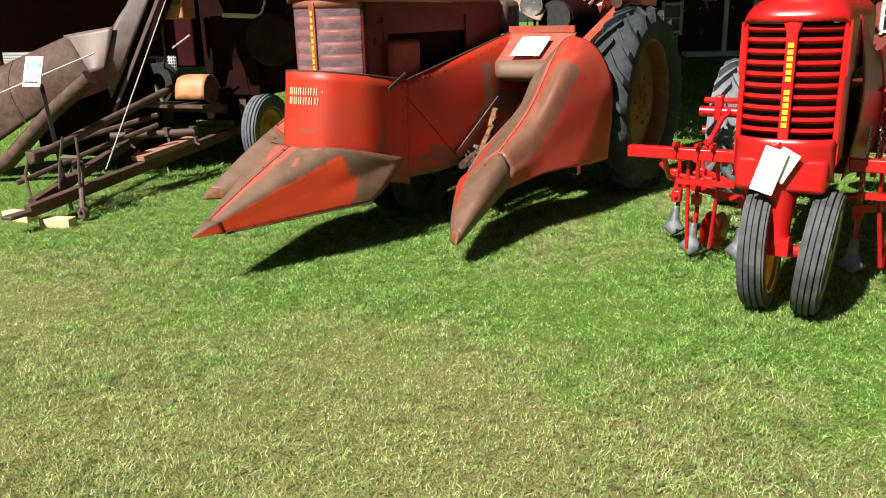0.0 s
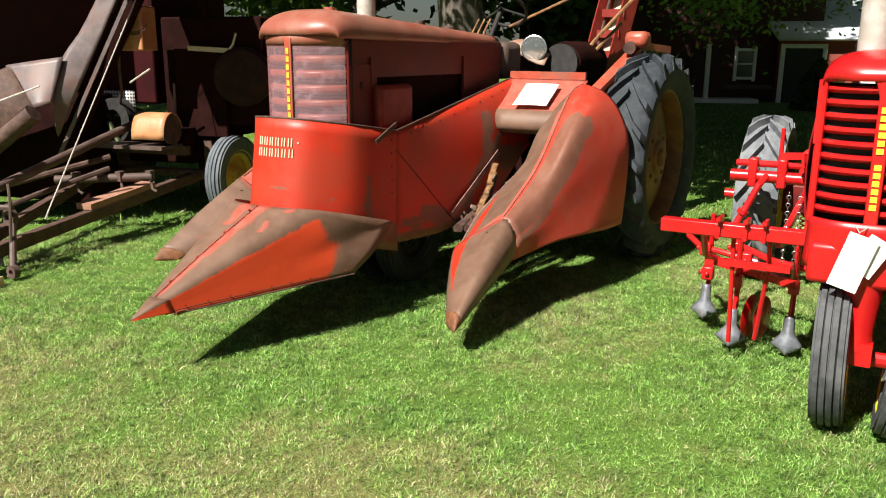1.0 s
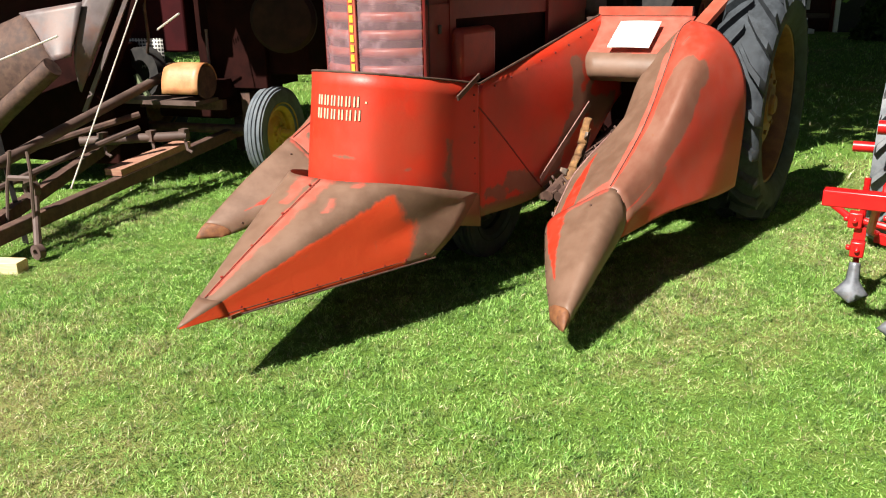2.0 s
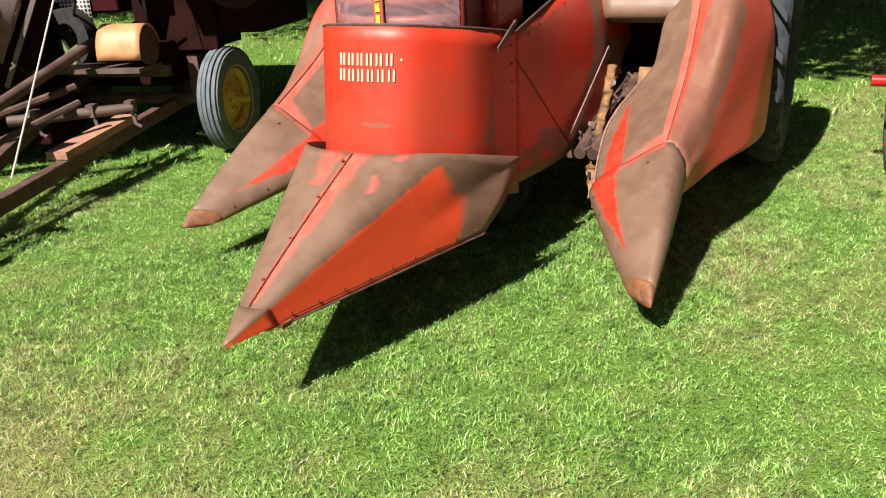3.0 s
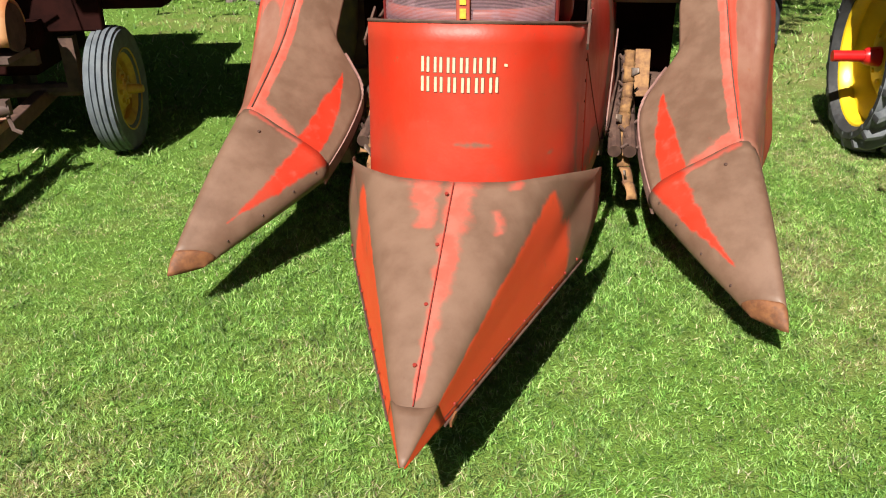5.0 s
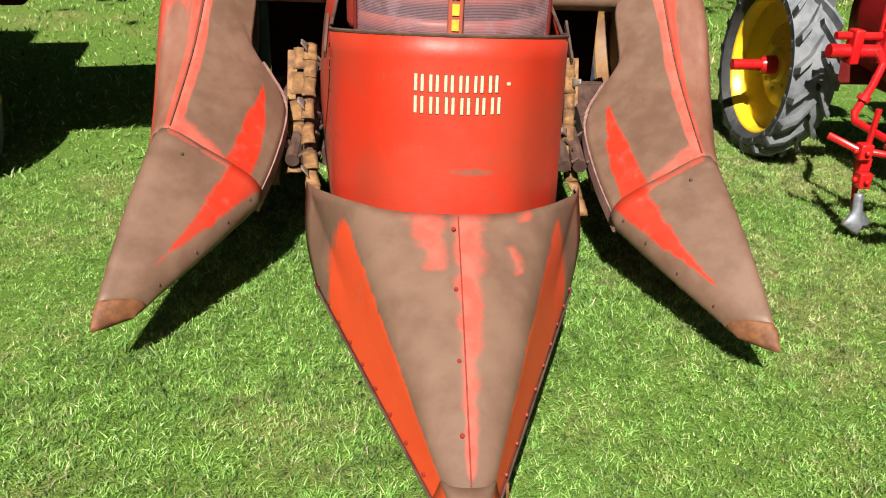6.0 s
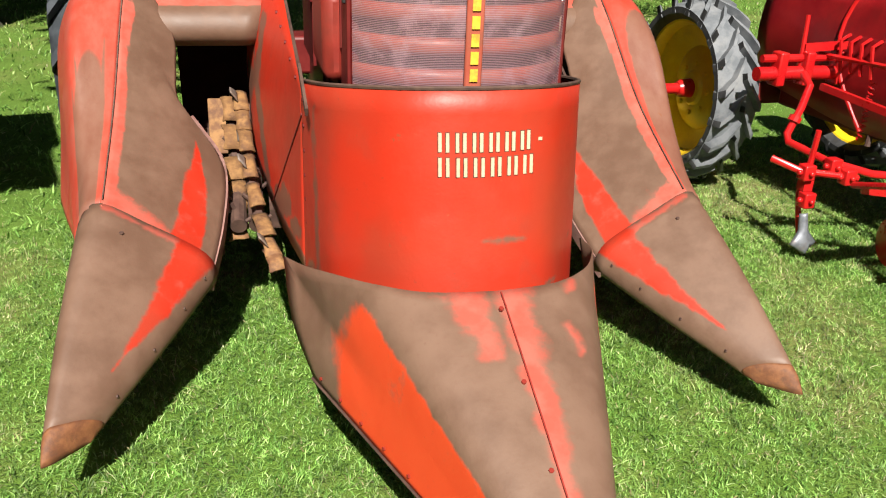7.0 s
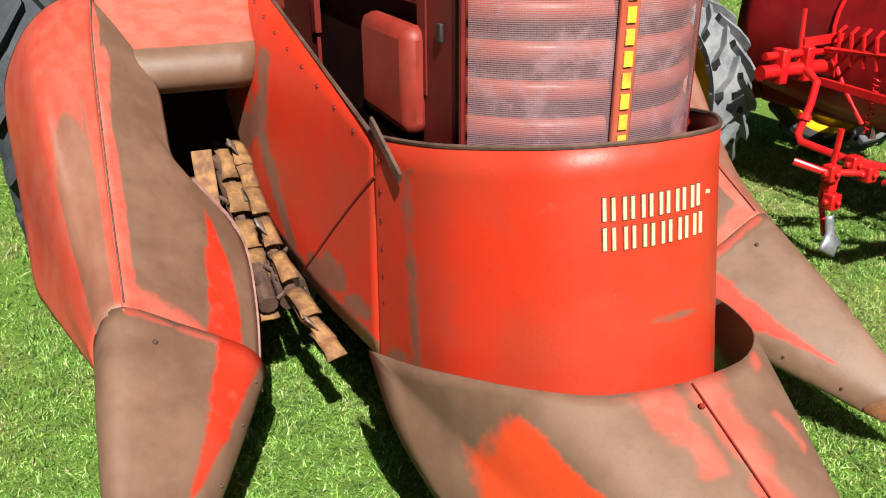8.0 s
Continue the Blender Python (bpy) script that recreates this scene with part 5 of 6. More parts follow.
        part("spring", pipe(bmesh.new(), [(s * (0.34 + 0.014 * math.cos(k * 1.2)), 1.35 + 0.014 * math.sin(k * 1.2), 0.50 + 0.005 * k) for k in range(60)], 0.004, 5), M_RED_NEW, cult)
        bm = bmesh.new()
        for k in range(4):
            pipe(bm, [(s * 0.36, 1.35 + k * 0.07, 0.80), (s * 0.375, 1.37 + k * 0.07, 0.95), (s * 0.30, 1.4 + k * 0.07, 0.97)], 0.010, 6)
        pipe(bm, [(s * 0.36, 1.2, 0.88), (s * 0.38, 1.7, 0.86)], 0.014, 6)
        part("lever_rack", bm, M_RED_NEW, cult)


cultivator()


def hang_tag():
    tag = thing("hang_tag", NEWP @ pose(-0.03, -0.10, 0.845, 0, 0, 0), "white folded card hanging on the tractor grille", "card")
    part("front_leaf", box(bmesh.new(), (-0.01, -0.015, -0.115), (0.105, 0.003, 0.215), Matrix.Rotation(radians(16), 4, "Y")), M_PAPER, tag)
    part("rear_leaf", box(bmesh.new(), (0.045, 0.006, -0.09), (0.09, 0.003, 0.15), Matrix.Rotation(radians(28), 4, "Y")), M_PAPER, tag)
    part("string", pipe(bmesh.new(), [(-0.02, 0.03, 0.02), (0.0, -0.012, 0.0), (0.03, 0.03, 0.018)], 0.003, 5), M_ROD, tag)


hang_tag()


# ---- the old pull-type combine ----
COMB = pose(-3.06, 5.54, 0, 0, 0, -16.7)
comb = thing("pull_combine", COMB, "rusty maroon pull-type harvester with a long steel drawbar", "combine")


def combine():
    bm = beam(bmesh.new(), (0.0, 0.0, 0.14), (0.02, 2.75, 0.36), 0.07, 0.09)
    bar = part("drawbar", bm, M_RUST_DARK, comb, "long dark steel drawbar", bevel=0.006)
    part("hitch_clevis", box(bmesh.new(), (-0.02, -0.07, 0.13), (0.10, 0.22, 0.03)), M_SHEET, bar, bevel=0.01)
    part("side_beam", beam(bmesh.new(), (-0.05, 0.1, 0.17), (-0.85, 2.6, 0.42), 0.06, 0.08), M_RUST_DARK, bar)
    part("plank", beam(bmesh.new(), (-0.02, 1.25, 0.315), (0.0, 2.0, 0.375), 0.14, 0.045), M_PLANK, comb, "weathered red-brown plank on the drawbar")
    part("cross_tube", pipe(bmesh.new(), [(-0.55, 1.55, 0.45), (0.12, 1.9, 0.46)], 0.035, 12), M_SHEET, comb)
    for x, y in ((-0.4, 1.62), (-0.1, 1.78), (0.1, 1.9)):
        bm = bmesh.new()
        pipe(bm, [(x, y, 0.46), (x + 0.03, y - 0.02, 0.36), (x + 0.07, y - 0.02, 0.34)], 0.012, 6)
        box(bm, (x, y, 0.47), (0.05, 0.06, 0.08))
        part("tube_bracket", bm, M_SHEET, comb)
    bm = pipe(bmesh.new(), [(-0.24, 0.42, 0.48), (-0.33, 2.28, 0.84)], 0.036, 12)
    sh = part("drive_shaft", bm, M_SHEET, comb, "rusty drive shaft")
    part("shaft_joint", box(bmesh.new(), (-0.25, 0.38, 0.47), (0.09, 0.1, 0.09)), M_RUST_DARK, sh, bevel=0.015)
    part("control_rod", pipe(bmesh.new(), [(-0.5, 0.4, 0.25), (-0.3, 1.1, 0.42), (-0.05, 1.6, 0.56)], 0.022, 8), M_SHEET, comb)
    part("control_rod", pipe(bmesh.new(), [(-0.9, 0.9, 0.38), (-0.2, 1.8, 0.62)], 0.026, 8), M_RUST_DARK, comb)
    part("platform", box(bmesh.new(), (-0.32, 2.24, 0.665), (0.82, 0.30, 0.03)), M_SHEET, comb, "pale sheet step plate")
    part("platform_beam", beam(bmesh.new(), (-0.70, 2.45, 0.61), (0.10, 2.45, 0.61), 0.06, 0.08), M_RUST_DARK, comb)

    def guard(u, v):
        a = math.pi * (0.02 + 0.86 * v)
        return V(-0.22 + 0.325 * u, 2.25 - 0.14 * math.cos(a) * 1.0, 0.705 + 0.25 * math.sin(a) ** 0.8), (u, v)
    part("belt_guard", sheet(guard, 6, 16), M_ORANGE, comb, "faded orange rounded belt guard", solid=0.006)
    part("guard_end", pipe(bmesh.new(), [(0.08, 2.25, 0.81), (0.10, 2.25, 0.81)], 0.125, 20), M_RUST_DARK, comb)
    # Added box, near black, stands in for the shade beneath the body.
    part("under_body_shade_box", box(bmesh.new(), (-0.35, 3.1, 0.66), (0.7, 0.9, 0.4)), M_SHADE_IRON, comb, "added dark box filling the shade under the body", bevel=0.02)
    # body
    # Body and door are coloured near black in place of shade.
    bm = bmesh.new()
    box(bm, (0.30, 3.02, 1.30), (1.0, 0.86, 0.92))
    part("body_panel", bm, M_SHADE_IRON, comb, "maroon sheet body coloured near black for shade", bevel=0.02)
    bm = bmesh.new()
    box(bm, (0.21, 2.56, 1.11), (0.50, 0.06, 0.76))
    # Pale strip paints the sunlight that catches the door's edge.
    part("lit_door_edge", beam(bmesh.new(), (-0.045, 2.50, 0.74), (-0.035, 2.50, 1.19), 0.012, 0.02), M_GALV, comb)
    part("front_door", bm, M_SHADE_IRON, comb, bevel=0.01)
    # Cover's rusty brown is taken down to carry its shade.
    part("round_cover", lathe(bmesh.new(), [(0.0, 0.05), (0.22, 0.04), (0.25, 0.0), (0.25, -0.08)], Matrix.Translation((0.66, 2.50, 1.26)) @ Matrix.Rotation(radians(-70), 4, "Z"), 28), plain("brown_iron_darkened_for_shade", (0.016, 0.009, 0.007), (0.028, 0.015, 0.011), 9, 0.75, dirt=(0.045, 0.022, 0.014), amount=0.5, spec=0.15), comb, "round rusty cover, colour darkened for shade")
    # Pale strip stands in for the lit background seen above the body.
    part("lit_gap_strip", beam(bmesh.new(), (0.14, 2.5, 1.495), (0.54, 2.5, 1.475), 0.03, 0.04), M_PALE, comb)
    part("rail_rod", pipe(bmesh.new(), [(0.53, 2.48, 1.46), (0.60, 2.46, 1.52), (0.64, 2.46, 1.615)], 0.010, 6), M_ROD, comb)
    part("under_frame", beam(bmesh.new(), (-0.05, 2.4, 0.74), (-0.05, 3.6, 0.74), 0.36, 0.14), M_SHADE_IRON, comb)
    bm = pipe(bmesh.new(), [(-0.9, 2.61, 0.385), (0.44, 2.61, 0.385)], 0.04, 10)
    beam(bm, (0.22, 2.61, 0.38), (0.22, 2.61, 0.7), 0.08, 0.08)
    part("axle", bm, M_RUST_DARK, comb)
    wheel(comb, pose(0.452, 2.61, 0.375), 0.372, 0.165, 0.215, M_RUBBER_BLUE, M_OCHRE_WHEEL, False, 0.03, out=1)
    wheel(comb, pose(-1.5, 3.6, 0.45), 0.45, 0.22, 0.25, M_RUBBER, M_OCHRE, False, 0.03, out=1)
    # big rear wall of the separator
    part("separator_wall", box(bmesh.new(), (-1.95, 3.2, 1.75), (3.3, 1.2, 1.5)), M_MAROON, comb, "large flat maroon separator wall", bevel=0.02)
    # Tank out of view, added so its overhang shades the separator wall.
    part("shade_tank", box(bmesh.new(), (-2.25, 2.5, 2.85), (2.3, 2.4, 0.9)), M_MAROON, comb, "unseen maroon tank added to shade the wall below", bevel=0.03)
    # Roof and posts are added out of view to block the sun.
    part("shade_roof_panel", box(bmesh.new(), (0.10, 1.92, 2.43), (0.72, 1.46, 0.06)), M_MAROON, comb, "unseen flat roof added to keep sun off the body", bevel=0.01)
    for dx in (-0.3, 0.25):
        part("shade_roof_post", beam(bmesh.new(), (dx, 2.62, 1.7), (dx, 2.62, 2.41), 0.04, 0.04), M_SHADE_IRON, comb)
    part("separator_leg", box(bmesh.new(), (-2.6, 3.6, 0.5), (0.12, 0.12, 0.9)), M_RUST_DARK, comb)
    part("separator_leg", box(bmesh.new(), (-0.5, 3.6, 0.5), (0.12, 0.12, 1.0)), M_RUST_DARK, comb)
    # header: curved trough, hopper sheet, spout and elevator
    def trough(u, v):
        top, low = V(-1.02, 1.70, 1.347).lerp(V(-2.6, 1.72, 0.86), u), V(-0.72, 1.62, 0.985).lerp(V(-2.4, 1.36, 0.05), u)
        p = top.lerp(low, v)
        return p + V(0, -0.12 * math.sin(math.pi * v) * min(1, 0.25 + u * 3), 0.03 * math.sin(math.pi * v)), (u, v)
    part("header_trough", sheet(trough, 14, 16), M_RUST_DARK, comb, "brown curved header trough", solid=0.006)
    part("trough_rib", pipe(bmesh.new(), [trough(0.45, v)[0] + V(0, -0.004, 0) for v in np.linspace(0, 1, 12)], 0.012, 6), M_RUST_DARK, comb)

    def hopper(u, v):
        return V(-1.06, 1.69, 1.35).lerp(V(-0.56, 1.79, 1.42), u).lerp(V(-0.72, 1.595, 1.02).lerp(V(-0.61, 1.66, 1.045), u), v) + V(0, -0.02 * math.sin(math.pi * u), 0), (u, v)
    part("hopper_sheet", sheet(hopper, 10, 10), M_GALV, comb, "pale grey hopper sheet", solid=0.005)
    part("chute_sheet", sheet(lambda u, v: (spline([(-0.654, 1.75, 0.775), (-0.44, 1.85, 1.24), (-0.235, 1.95, 1.687), (-0.05, 2.03, 2.08)], v).lerp(spline([(-0.66, 1.74, 0.79), (-0.615, 1.69, 1.06), (-0.60, 1.80, 1.384), (-0.461, 1.90, 1.624), (-0.30, 1.98, 1.93), (-0.21, 2.0, 2.1)], v), u), (u, v)), 6, 12), M_GALV, comb, "pale grey inclined chute sheet", solid=0.005)
    el = part("grain_elevator", beam(bmesh.new(), (-0.73, 1.88, 0.62), (0.06, 2.10, 2.1), 0.05, 0.16), M_SHADE_IRON, comb, "dark inclined grain elevator")
    part("elevator_edge", beam(bmesh.new(), (-0.705, 1.80, 0.62), (0.075, 2.02, 2.1), 0.018, 0.03), M_GALV, el)
    part("auger_tube", pipe(bmesh.new(), [(-2.2, 1.32, -0.02), (-1.642, 1.38, 0.215), (-1.115, 1.44, 0.655), (-0.68, 1.54, 0.985)], 0.075, 14), M_RUST_DARK, comb, "brown auger tube")
    bx = part("drive_case", box(bmesh.new(), (-0.155, 2.2, 1.65), (0.27, 0.2, 0.36)), M_ORANGE, comb, "orange chain-drive case", bevel=0.015)
    bm = bmesh.new()
    for k in range(13):
        t = k / 12
        lathe(bm, [(0.010, -0.003), (0.016, 0.0), (0.010, 0.003)], pose(-0.20 + 0.24 * t, 2.08, 1.66 - 0.05 * math.sin(math.pi * t), 90 * (k % 2), 0, 0), 8, True)
    part("slack_chain", bm, M_RUST_DARK, bx)
    part("sprocket", lathe(bmesh.new(), [(0.03, -0.01), (0.09, -0.01), (0.09, 0.01), (0.03, 0.01)], Matrix.Translation((-0.26, 2.06, 1.86)) @ Matrix.Rotation(radians(90), 4, "Z"), 18, True), M_RUST_DARK, bx)
    part("guard_mesh", sheet(lambda u, v: (V(-0.80 + 0.34 * u, 2.5, 0.88 + 0.24 * v), (u, v)), 2, 2), M_PERF, comb, "perforated steel guard", solid=0.004)
    part("guard_mesh", sheet(lambda u, v: (V(-2.5 + 0.7 * u, 2.3, 0.68 + 0.5 * v), (u, v)), 2, 2), M_PERF, comb, "perforated steel guard", solid=0.004)
    part("pulley", lathe(bmesh.new(), [(0.1, -0.05), (0.2, -0.05), (0.2, 0.05), (0.1, 0.05)], Matrix.Translation((-0.60, 2.42, 0.86)) @ Matrix.Rotation(radians(80), 4, "Z"), 24, True), M_BLACK, comb)
    bm = bmesh.new()
    for k in range(4):
        a = k * math.pi / 2
        beam(bm, (-0.58, 2.33, 0.76), (-0.58 + 0.10 * math.cos(a + 0.5), 2.33, 0.76 + 0.10 * math.sin(a + 0.5)), 0.03, 0.03)
    part("pulley_spokes", bm, plain("faded_green_paint", (0.10, 0.13, 0.07), (0.14, 0.17, 0.09), 12, 0.6), comb)
    part("brace_cable", pipe(bmesh.new(), [(-0.04, 0.88, 0.29), (0.02, 1.99, 1.85), (0.03, 2.2, 2.15)], 0.005, 6), M_ROD, comb, "thin pale brace cable")
    part("brace_cable", pipe(bmesh.new(), [(-1.75, 1.0, 0.72), (-0.55, 1.5, 1.2)], 0.007, 6), M_ROD, comb)
    part("latch_rod", pipe(bmesh.new(), [(-0.18, 2.1, 1.21), (0.03, 2.1, 1.325)], 0.008, 6), M_ROD, comb)
    part("hang_chain", pipe(bmesh.new(), [(-0.27, 2.12, 1.6), (-0.29, 2.12, 1.35), (-0.32, 2.16, 1.15), (-0.5, 2.35, 1.02)], 0.012, 6), M_RUST_DARK, comb)
    # Added dark box, put where only shade shows below the trough.
    part("trough_shade_box", box(bmesh.new(), (-1.35, 2.3, 0.62), (1.3, 0.4, 0.95)), M_SHADE_IRON, comb, "added dark box filling the shade under the trough", bevel=0.02)
    # hand jack and hooks at the hitch
    bm = bmesh.new()
    pipe(bm, [(0.04, 0.52, 0.36), (0.18, 0.34, 0.07)], 0.022, 10)
    lathe(bm, [(0.02, -0.02), (0.045, -0.02), (0.045, 0.02), (0.02, 0.02)], Matrix.Translation((0.19, 0.33, 0.06)) @ Matrix.Rotation(radians(80), 4, "Z"), 16, True)
    lathe(bm, [(0.02, -0.02), (0.06, -0.02), (0.06, 0.02), (0.02, 0.02)], Matrix.Translation((0.02, 0.52, 0.38)) @ Matrix.Rotation(radians(80), 4, "Z"), 16, True)
    part("parking_jack", bm, M_SHEET, comb, "rusty screw jack")
    bm = bmesh.new()
    pipe(bm, [(-0.12, 0.42, 0.12), (-0.08, 0.44, 0.4), (-0.03, 0.46, 0.62)], 0.010, 6)
    part("hitch_hook", bm, M_SHEET, comb)
    bm = pipe(bmesh.new(), [(0.10, 0.42, 0.2), (0.12, 0.44, 0.5), (0.10, 0.46, 0.62)], 0.010, 6)
    pipe(bm, [(-0.05, 0.44, 0.46), (0.12, 0.46, 0.46)], 0.018, 6)
    part("hitch_hook", bm, M_SHEET, comb)
    bm = pipe(bmesh.new(), [(-0.42, 0.5, 0.5), (-0.46, 0.45, 0.3), (-0.36, 0.38, 0.12)], 0.012, 6)
    part("hitch_hook", bm, M_SHEET, comb)


M_OCHRE_WHEEL = plain("dull_yellow_wheel", (0.48, 0.29, 0.03), (0.56, 0.36, 0.05), 10, 0.5, dirt=(0.22, 0.10, 0.04), amount=0.5)
combine()


def blocks():
    for x, y, a, sx in ((0.13, 0.13, 12, 0.24), (-0.33, 0.22, -8, 0.3)):
        b = thing("wood_block", COMB @ pose(x, y, 0.0, 0, 0, a), "pale sawn wood block on the grass under the hitch", "wood block", "hitch blocks")
        part("timber", box(bmesh.new(), (0, 0, 0.035), (sx, 0.1, 0.07)), M_WOOD, b, bevel=0.004)


blocks()


def info_stand():
    st = thing("sign_stand", COMB @ pose(-0.28, 0.62, 0, 0, 0, 0), "small card on a dark steel stake by the hitch", "sign")
    part("stake", beam(bmesh.new(), (0.12, -0.05, 0.0), (-0.09, 0.05, 1.0), 0.03, 0.012), M_BLACK, st)
    tilt = Matrix.Rotation(radians(-20), 4, "X")
    card = part("card", box(bmesh.new(), (-0.13, 0.03, 1.10), (0.18, 0.006, 0.24), tilt), M_PAPER, st, "white card with faded blue and red print")
    for dx, dz, w, h, mat in ((0.0, 0.055, 0.15, 0.075, M_PRINT_BLUE), (-0.035, -0.03, 0.07, 0.055, M_PINK), (0.04, -0.035, 0.05, 0.03, M_PRINT_BLUE), (0.0, -0.085, 0.14, 0.010, M_BLACK)):
        part("print_bar", box(bmesh.new(), V(-0.13, 0.03, 1.10) + tilt.to_3x3() @ V(dx, -0.005, dz), (w, 0.003, h), tilt), mat, card)


info_stand()


# ---- house and trees behind ----
def window(parent, x, y, z, w, hh):
    fr = bmesh.new()
    for dx in (-1, 1):
        box(fr, (x + dx * w / 2, y - 0.03, z), (0.09, 0.06, hh + 0.18))
    for dz in (-1, 0, 1):
        box(fr, (x, y - 0.03, z + dz * hh / 2), (w, 0.05, 0.08 if dz else 0.04))
    win = part("window", fr, M_TRIM, parent, "white-framed window")
    part("pane", box(bmesh.new(), (x, y - 0.012, z), (w, 0.01, hh)), M_PANE, win)


def house():
    h = thing("house", pose(8.0, 26.0, 0, 0, 0, -4), "dark red house with white-framed windows under the trees", "house")
    part("wall", box(bmesh.new(), (-1.5, 2.0, 1.75), (9.0, 4.0, 3.5)), M_CLAP, h, "dark red painted wall")
    for i in range(14):
        part("siding", box(bmesh.new(), (-1.5, -0.006, 0.12 + i * 0.24), (9.0, 0.02, 0.05)), M_CLAP, h)
    part("roof", sheet(lambda u, v: (V(-6.4 + 9.8 * u, -0.5 + 5.0 * v, 3.45 + 2.6 * (0.5 - abs(v - 0.5)) * 2), (u, v)), 4, 6), M_ROOF, h, "pale metal roof", solid=0.12)
    for x in (0.82, -1.9):
        window(h, x, 0.0, 1.12, 0.56, 0.84)
    part("porch_post", box(bmesh.new(), (-0.45, -0.8, 0.85), (0.12, 0.12, 1.7)), M_TRIM, h, "white porch post")
    part("porch_floor", box(bmesh.new(), (-0.25, -0.5, 0.06), (2.6, 1.0, 0.12)), M_TRIM, h)
    part("bench", box(bmesh.new(), (0.85, -0.35, 0.45), (1.4, 0.4, 0.12)), M_SHEET, h)
    s = thing("outbuilding", pose(13.3, 25.2, 0, 0, 0, -4), "small red brick outbuilding with a pale metal roof", "building")
    part("wall", box(bmesh.new(), (0.0, 2.0, 0.92), (7.2, 4.0, 1.84)), M_BRICK, s, "red brick wall")
    part("roof", sheet(lambda u, v: (V(-3.8 + 7.7 * u - 0.5 * (0.5 - abs(v - 0.5)) * 2, -0.3 + 4.6 * v, 1.84 + 1.5 * (0.5 - abs(v - 0.5)) * 2), (u, v)), 4, 8), M_ROOF, s, "pale blue-grey metal roof", solid=0.1)
    fr = bmesh.new()
    for dx in (-0.6, 0.6):
        box(fr, (-2.98 + dx, -0.04, 0.80), (0.12, 0.08, 1.6))
    box(fr, (-2.98, -0.04, 1.65), (1.32, 0.08, 0.12))
    dr = part("door_frame", fr, M_TRIM, s, "white door frame around a dark opening")
    # Black sheet stands in for the shade inside the open doorway.
    part("doorway_shade", box(bmesh.new(), (-2.98, -0.012, 0.80), (1.1, 0.02, 1.6)), M_BLACK, dr)
    window(s, -0.80, 0.0, 1.05, 0.9, 0.9)
    window(s, 1.6, 0.0, 1.05, 0.9, 0.9)


house()


def tree(x, y, height, spread, trunk, seed, leaves=9000, size=0.16, low=0.35, flat=0.7, leaf=None, front=-99.0, clear=99.0):
    rng = np.random.default_rng(seed)
    rnd = random.Random(seed)
    t = thing("tree", pose(x, y, 0), "large leafy shade tree with a thick dark trunk", "tree", "shade trees")
    bm = bmesh.new()
    pts = [V(rnd.uniform(-0.15, 0.15) * k, rnd.uniform(-0.15, 0.15) * k, height * 0.62 * k / 6 - (0.1 if k == 0 else 0)) for k in range(7)]
    pipe(bm, pts, trunk, 14, trunk * 0.45)
    for k in range(6):
        a = k * math.pi / 3 + rnd.uniform(-0.3, 0.3)
        pipe(bm, [V(math.cos(a) * trunk * 0.7, math.sin(a) * trunk * 0.7, 0.35), V(math.cos(a) * trunk * 1.5, math.sin(a) * trunk * 1.5, -0.05)], trunk * 0.35, 8, trunk * 0.15)
    tips = []
    for k in range(11):
        a, z0 = k * 2.4 + rnd.uniform(-0.4, 0.4), height * rnd.uniform(low, 0.6)
        r = spread * rnd.uniform(0.55, 0.95)
        p0 = spline(pts, min(1, z0 / (height * 0.62)))
        p2 = V(math.cos(a) * r, math.sin(a) * r, z0 + height * rnd.uniform(0.05, 0.3))
        mid = p0.lerp(p2, 0.5) + V(0, 0, height * 0.04)
        pipe(bm, [p0, mid, p2], trunk * 0.32, 8, trunk * 0.05)
        tips += [mid, p2, p0.lerp(p2, 0.75)]
    part("trunk", bm, M_BARK, t, "rough dark trunk and limbs")
    clumps = [(p.x, p.y, p.z) for p in tips]
    while len(clumps) < 70:
        a, r = rnd.uniform(0, 6.28), spread * math.sqrt(rnd.random())
        zc = height * (low + 0.12) + (height * (0.95 - low)) * rnd.random() * math.sqrt(max(0, 1 - (r / spread) ** 2))
        clumps.append((math.cos(a) * r, math.sin(a) * r, zc))
    c = np.array(clumps)[rng.integers(0, len(clumps), leaves)]
    p = c + rng.normal(0, 1, (leaves, 3)) * np.array([0.75, 0.75, 0.5]) * spread * 0.17
    fall = p + np.array([x, y, 0]) - np.array(SUN / SUN.z) * p[:, 2:]
    p = p[fall[:, 1] > front + 0.5 * np.sin(fall[:, 0] * 1.3)]
    on_wall = p + np.array([x, y, 0]) + np.array(SUN) * ((25.2 - y - p[:, 1:2]) / SUN.y)
    p = p[(on_wall[:, 0] < clear) | (np.abs(on_wall[:, 2] - 1.0) > 1.6)]
    leaves = len(p)
    d1, d2 = rng.normal(0, 1, (leaves, 3)), rng.normal(0, 1, (leaves, 3))
    d1[:, 2] *= flat
    d1 /= np.linalg.norm(d1, axis=1)[:, None]
    d2 -= d1 * np.sum(d1 * d2, 1)[:, None]
    d2 /= np.linalg.norm(d2, axis=1)[:, None]
    s = size * rng.uniform(0.6, 1.3, leaves)[:, None]
    co = np.stack([p - d1 * s, p + d2 * s * 0.5, p + d1 * s, p - d2 * s * 0.5], 1)
    me = bpy.data.meshes.new("crown")
    me.from_pydata(co.reshape(-1, 3).tolist(), [], np.arange(leaves * 4).reshape(-1, 4).tolist())
    me.materials.append(leaf or M_LEAF)
    ob = new("crown", me)
    ob.parent = t
    return t


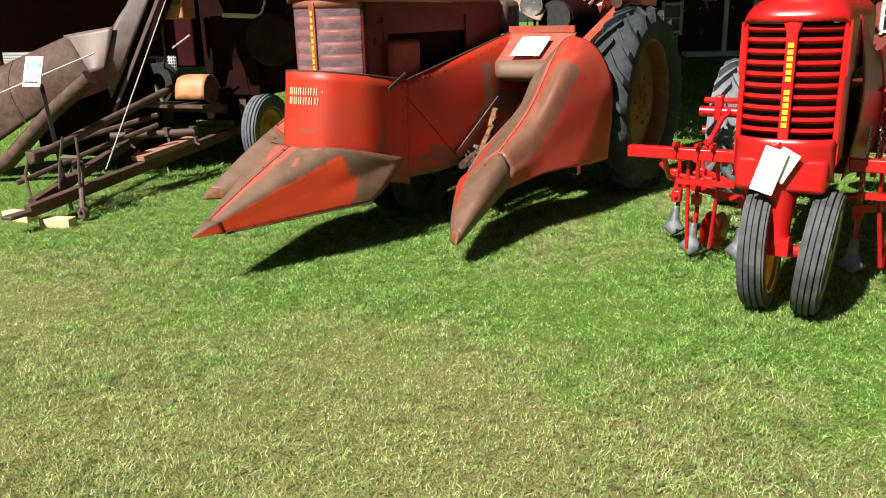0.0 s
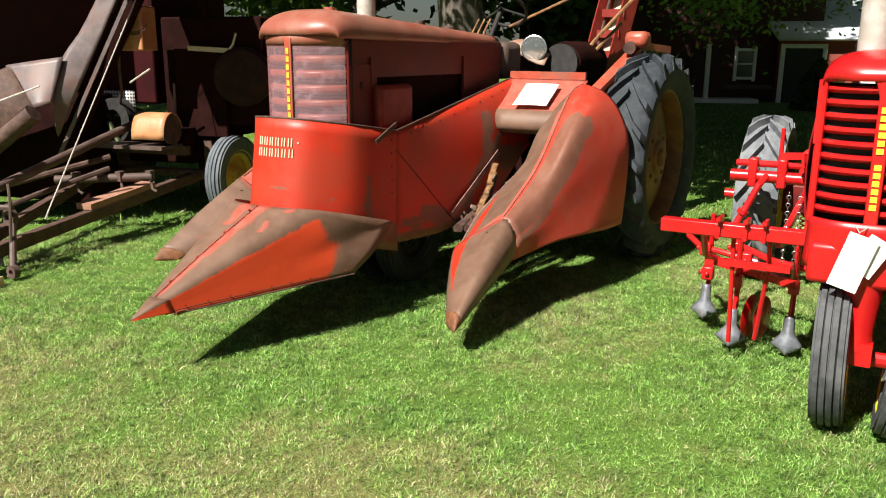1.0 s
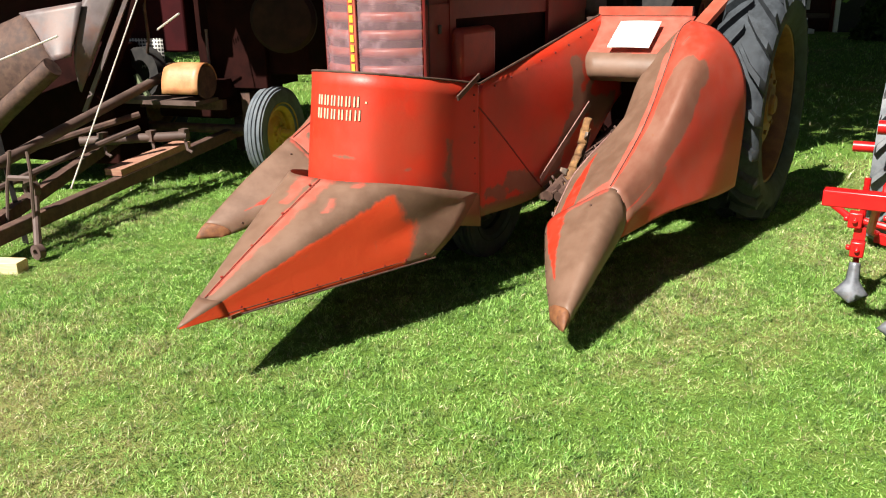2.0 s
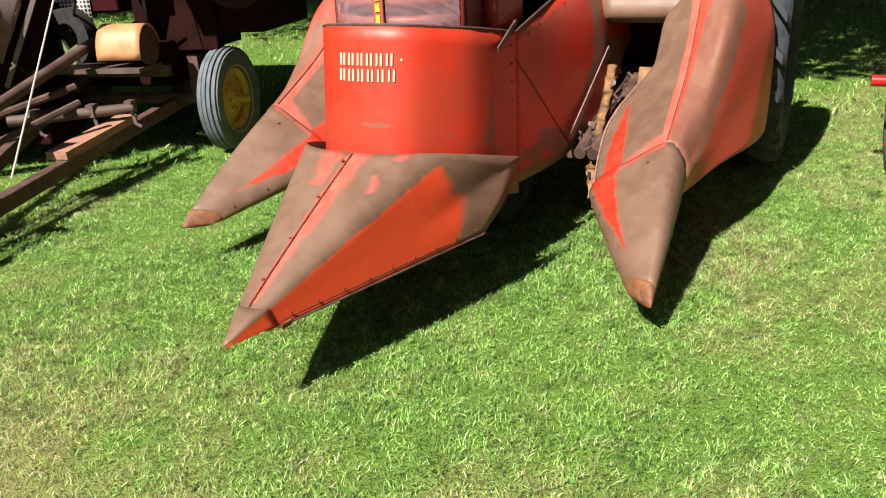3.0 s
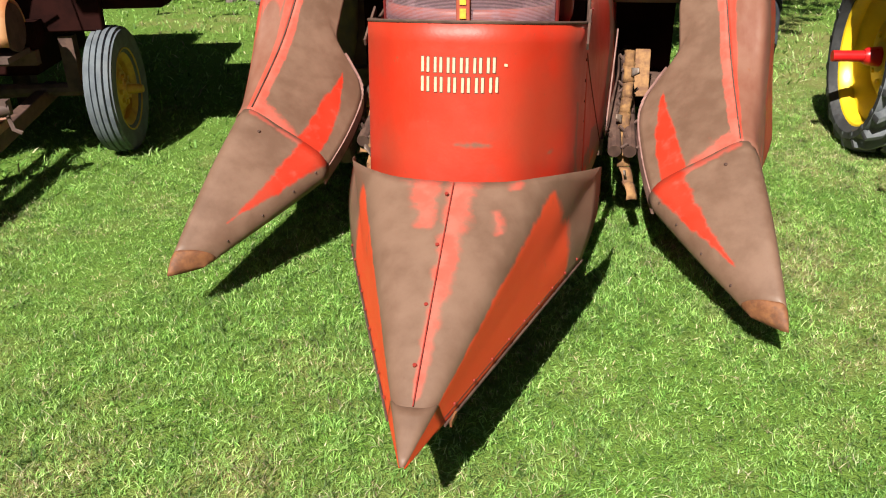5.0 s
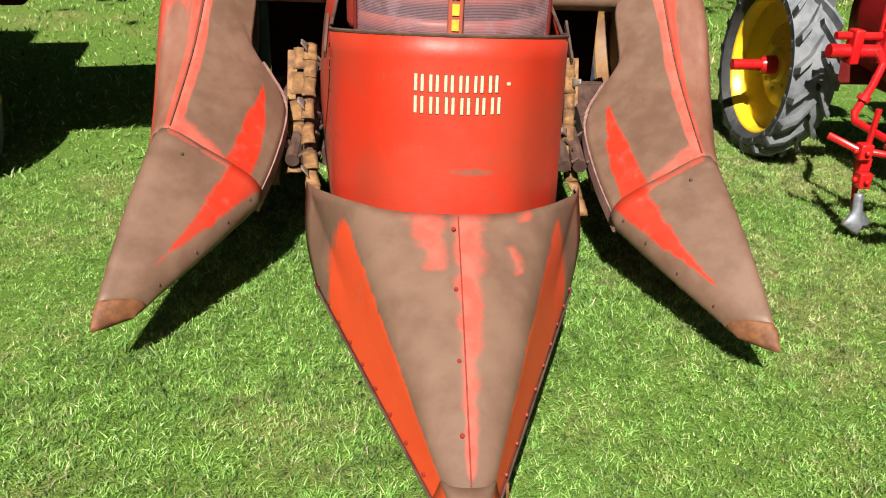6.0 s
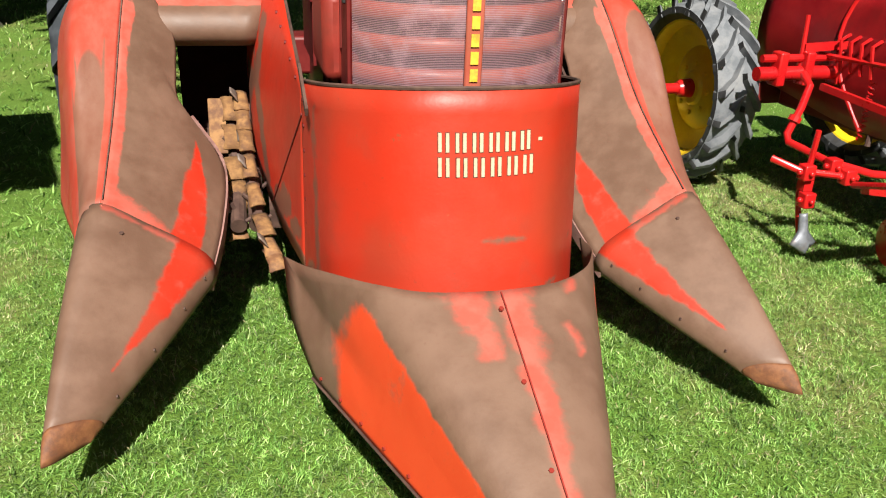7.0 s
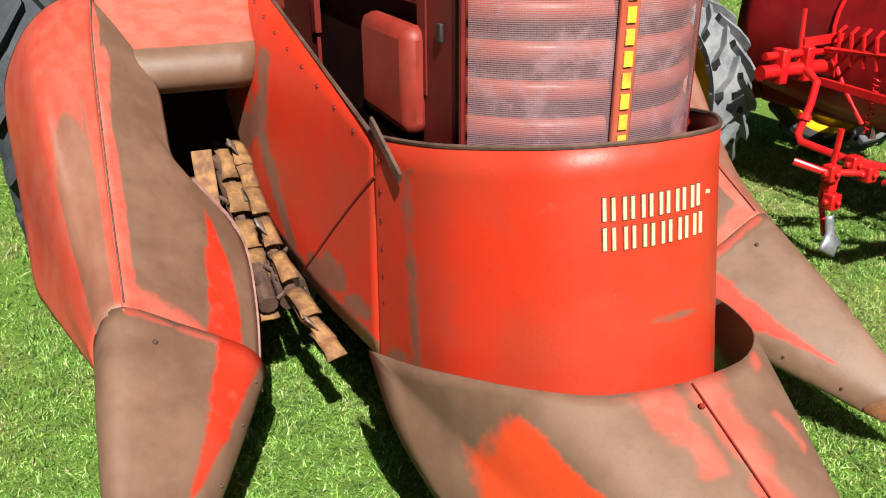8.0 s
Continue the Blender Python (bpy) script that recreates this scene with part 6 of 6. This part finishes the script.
tree(0.1, 13.9, 13, 8.0, 0.42, 11, 120000, 0.13, 0.3, front=9.4, clear=10.9)
tree(3.6, 19.5, 12, 5.5, 0.3, 18, 80000, 0.11, 0.34, clear=10.9)
tree(7.9, 13.1, 9.4, 3.9, 0.24, 12, 70000, 0.055, 0.10, leaf=M_LEAF_LIT)
tree(-9.5, 19, 12, 6, 0.4, 13, 16000, 0.2, 0.2)
tree(4.5, 31, 14, 8, 0.4, 14, 22000, 0.22, 0.1)
tree(-3, 27, 14, 8, 0.4, 15, 22000, 0.22, 0.1)
tree(20, 30, 14, 8, 0.4, 16, 22000, 0.22, 0.1)
tree(17, 12, 12, 6, 0.4, 17, 16000, 0.2, 0.2)


def shrub(x, y, height, spread, seed, leaves):
    """An evergreen bush: a short forked stem in a pointed crown of small leaves."""
    rng = np.random.default_rng(seed)
    t = thing("shrub", pose(x, y, 0), "dark evergreen bush in front of the buildings", "bush", "evergreen bushes")
    bm = pipe(bmesh.new(), [V(0, 0, -0.05), V(0.03, 0, height * 0.7)], 0.05, 8, 0.01)
    for k in range(5):
        pipe(bm, [V(0, 0, height * 0.1 * (k + 1)), V(math.cos(k * 2.4) * spread * 0.6, math.sin(k * 2.4) * spread * 0.6, height * (0.1 * k + 0.25))], 0.02, 6, 0.005)
    part("stem", bm, M_BARK, t)
    h, a = rng.uniform(0, 1, leaves) ** 1.2, rng.uniform(0, 2 * np.pi, leaves)
    r = spread * np.sqrt(rng.uniform(0.25, 1, leaves)) * (1 - h) ** 0.6 * (1 + 0.22 * np.sin(a * 3 + h * 9) + 0.12 * np.sin(a * 7 - h * 23))
    p = np.stack([r * np.cos(a), r * np.sin(a), 0.05 + h * height], 1)
    d1, d2 = rng.normal(0, 1, (leaves, 3)) * 0.05, rng.normal(0, 1, (leaves, 3)) * 0.025
    co = np.stack([p - d1, p + d2, p + d1, p - d2], 1)
    me = bpy.data.meshes.new("crown")
    me.from_pydata(co.reshape(-1, 3).tolist(), [], np.arange(leaves * 4).reshape(-1, 4).tolist())
    me.materials.append(M_LEAF)
    new("crown", me).parent = t


shrub(9.35, 22.0, 1.25, 0.52, 31, 8000)
shrub(12.35, 24.2, 0.95, 0.5, 32, 5000)
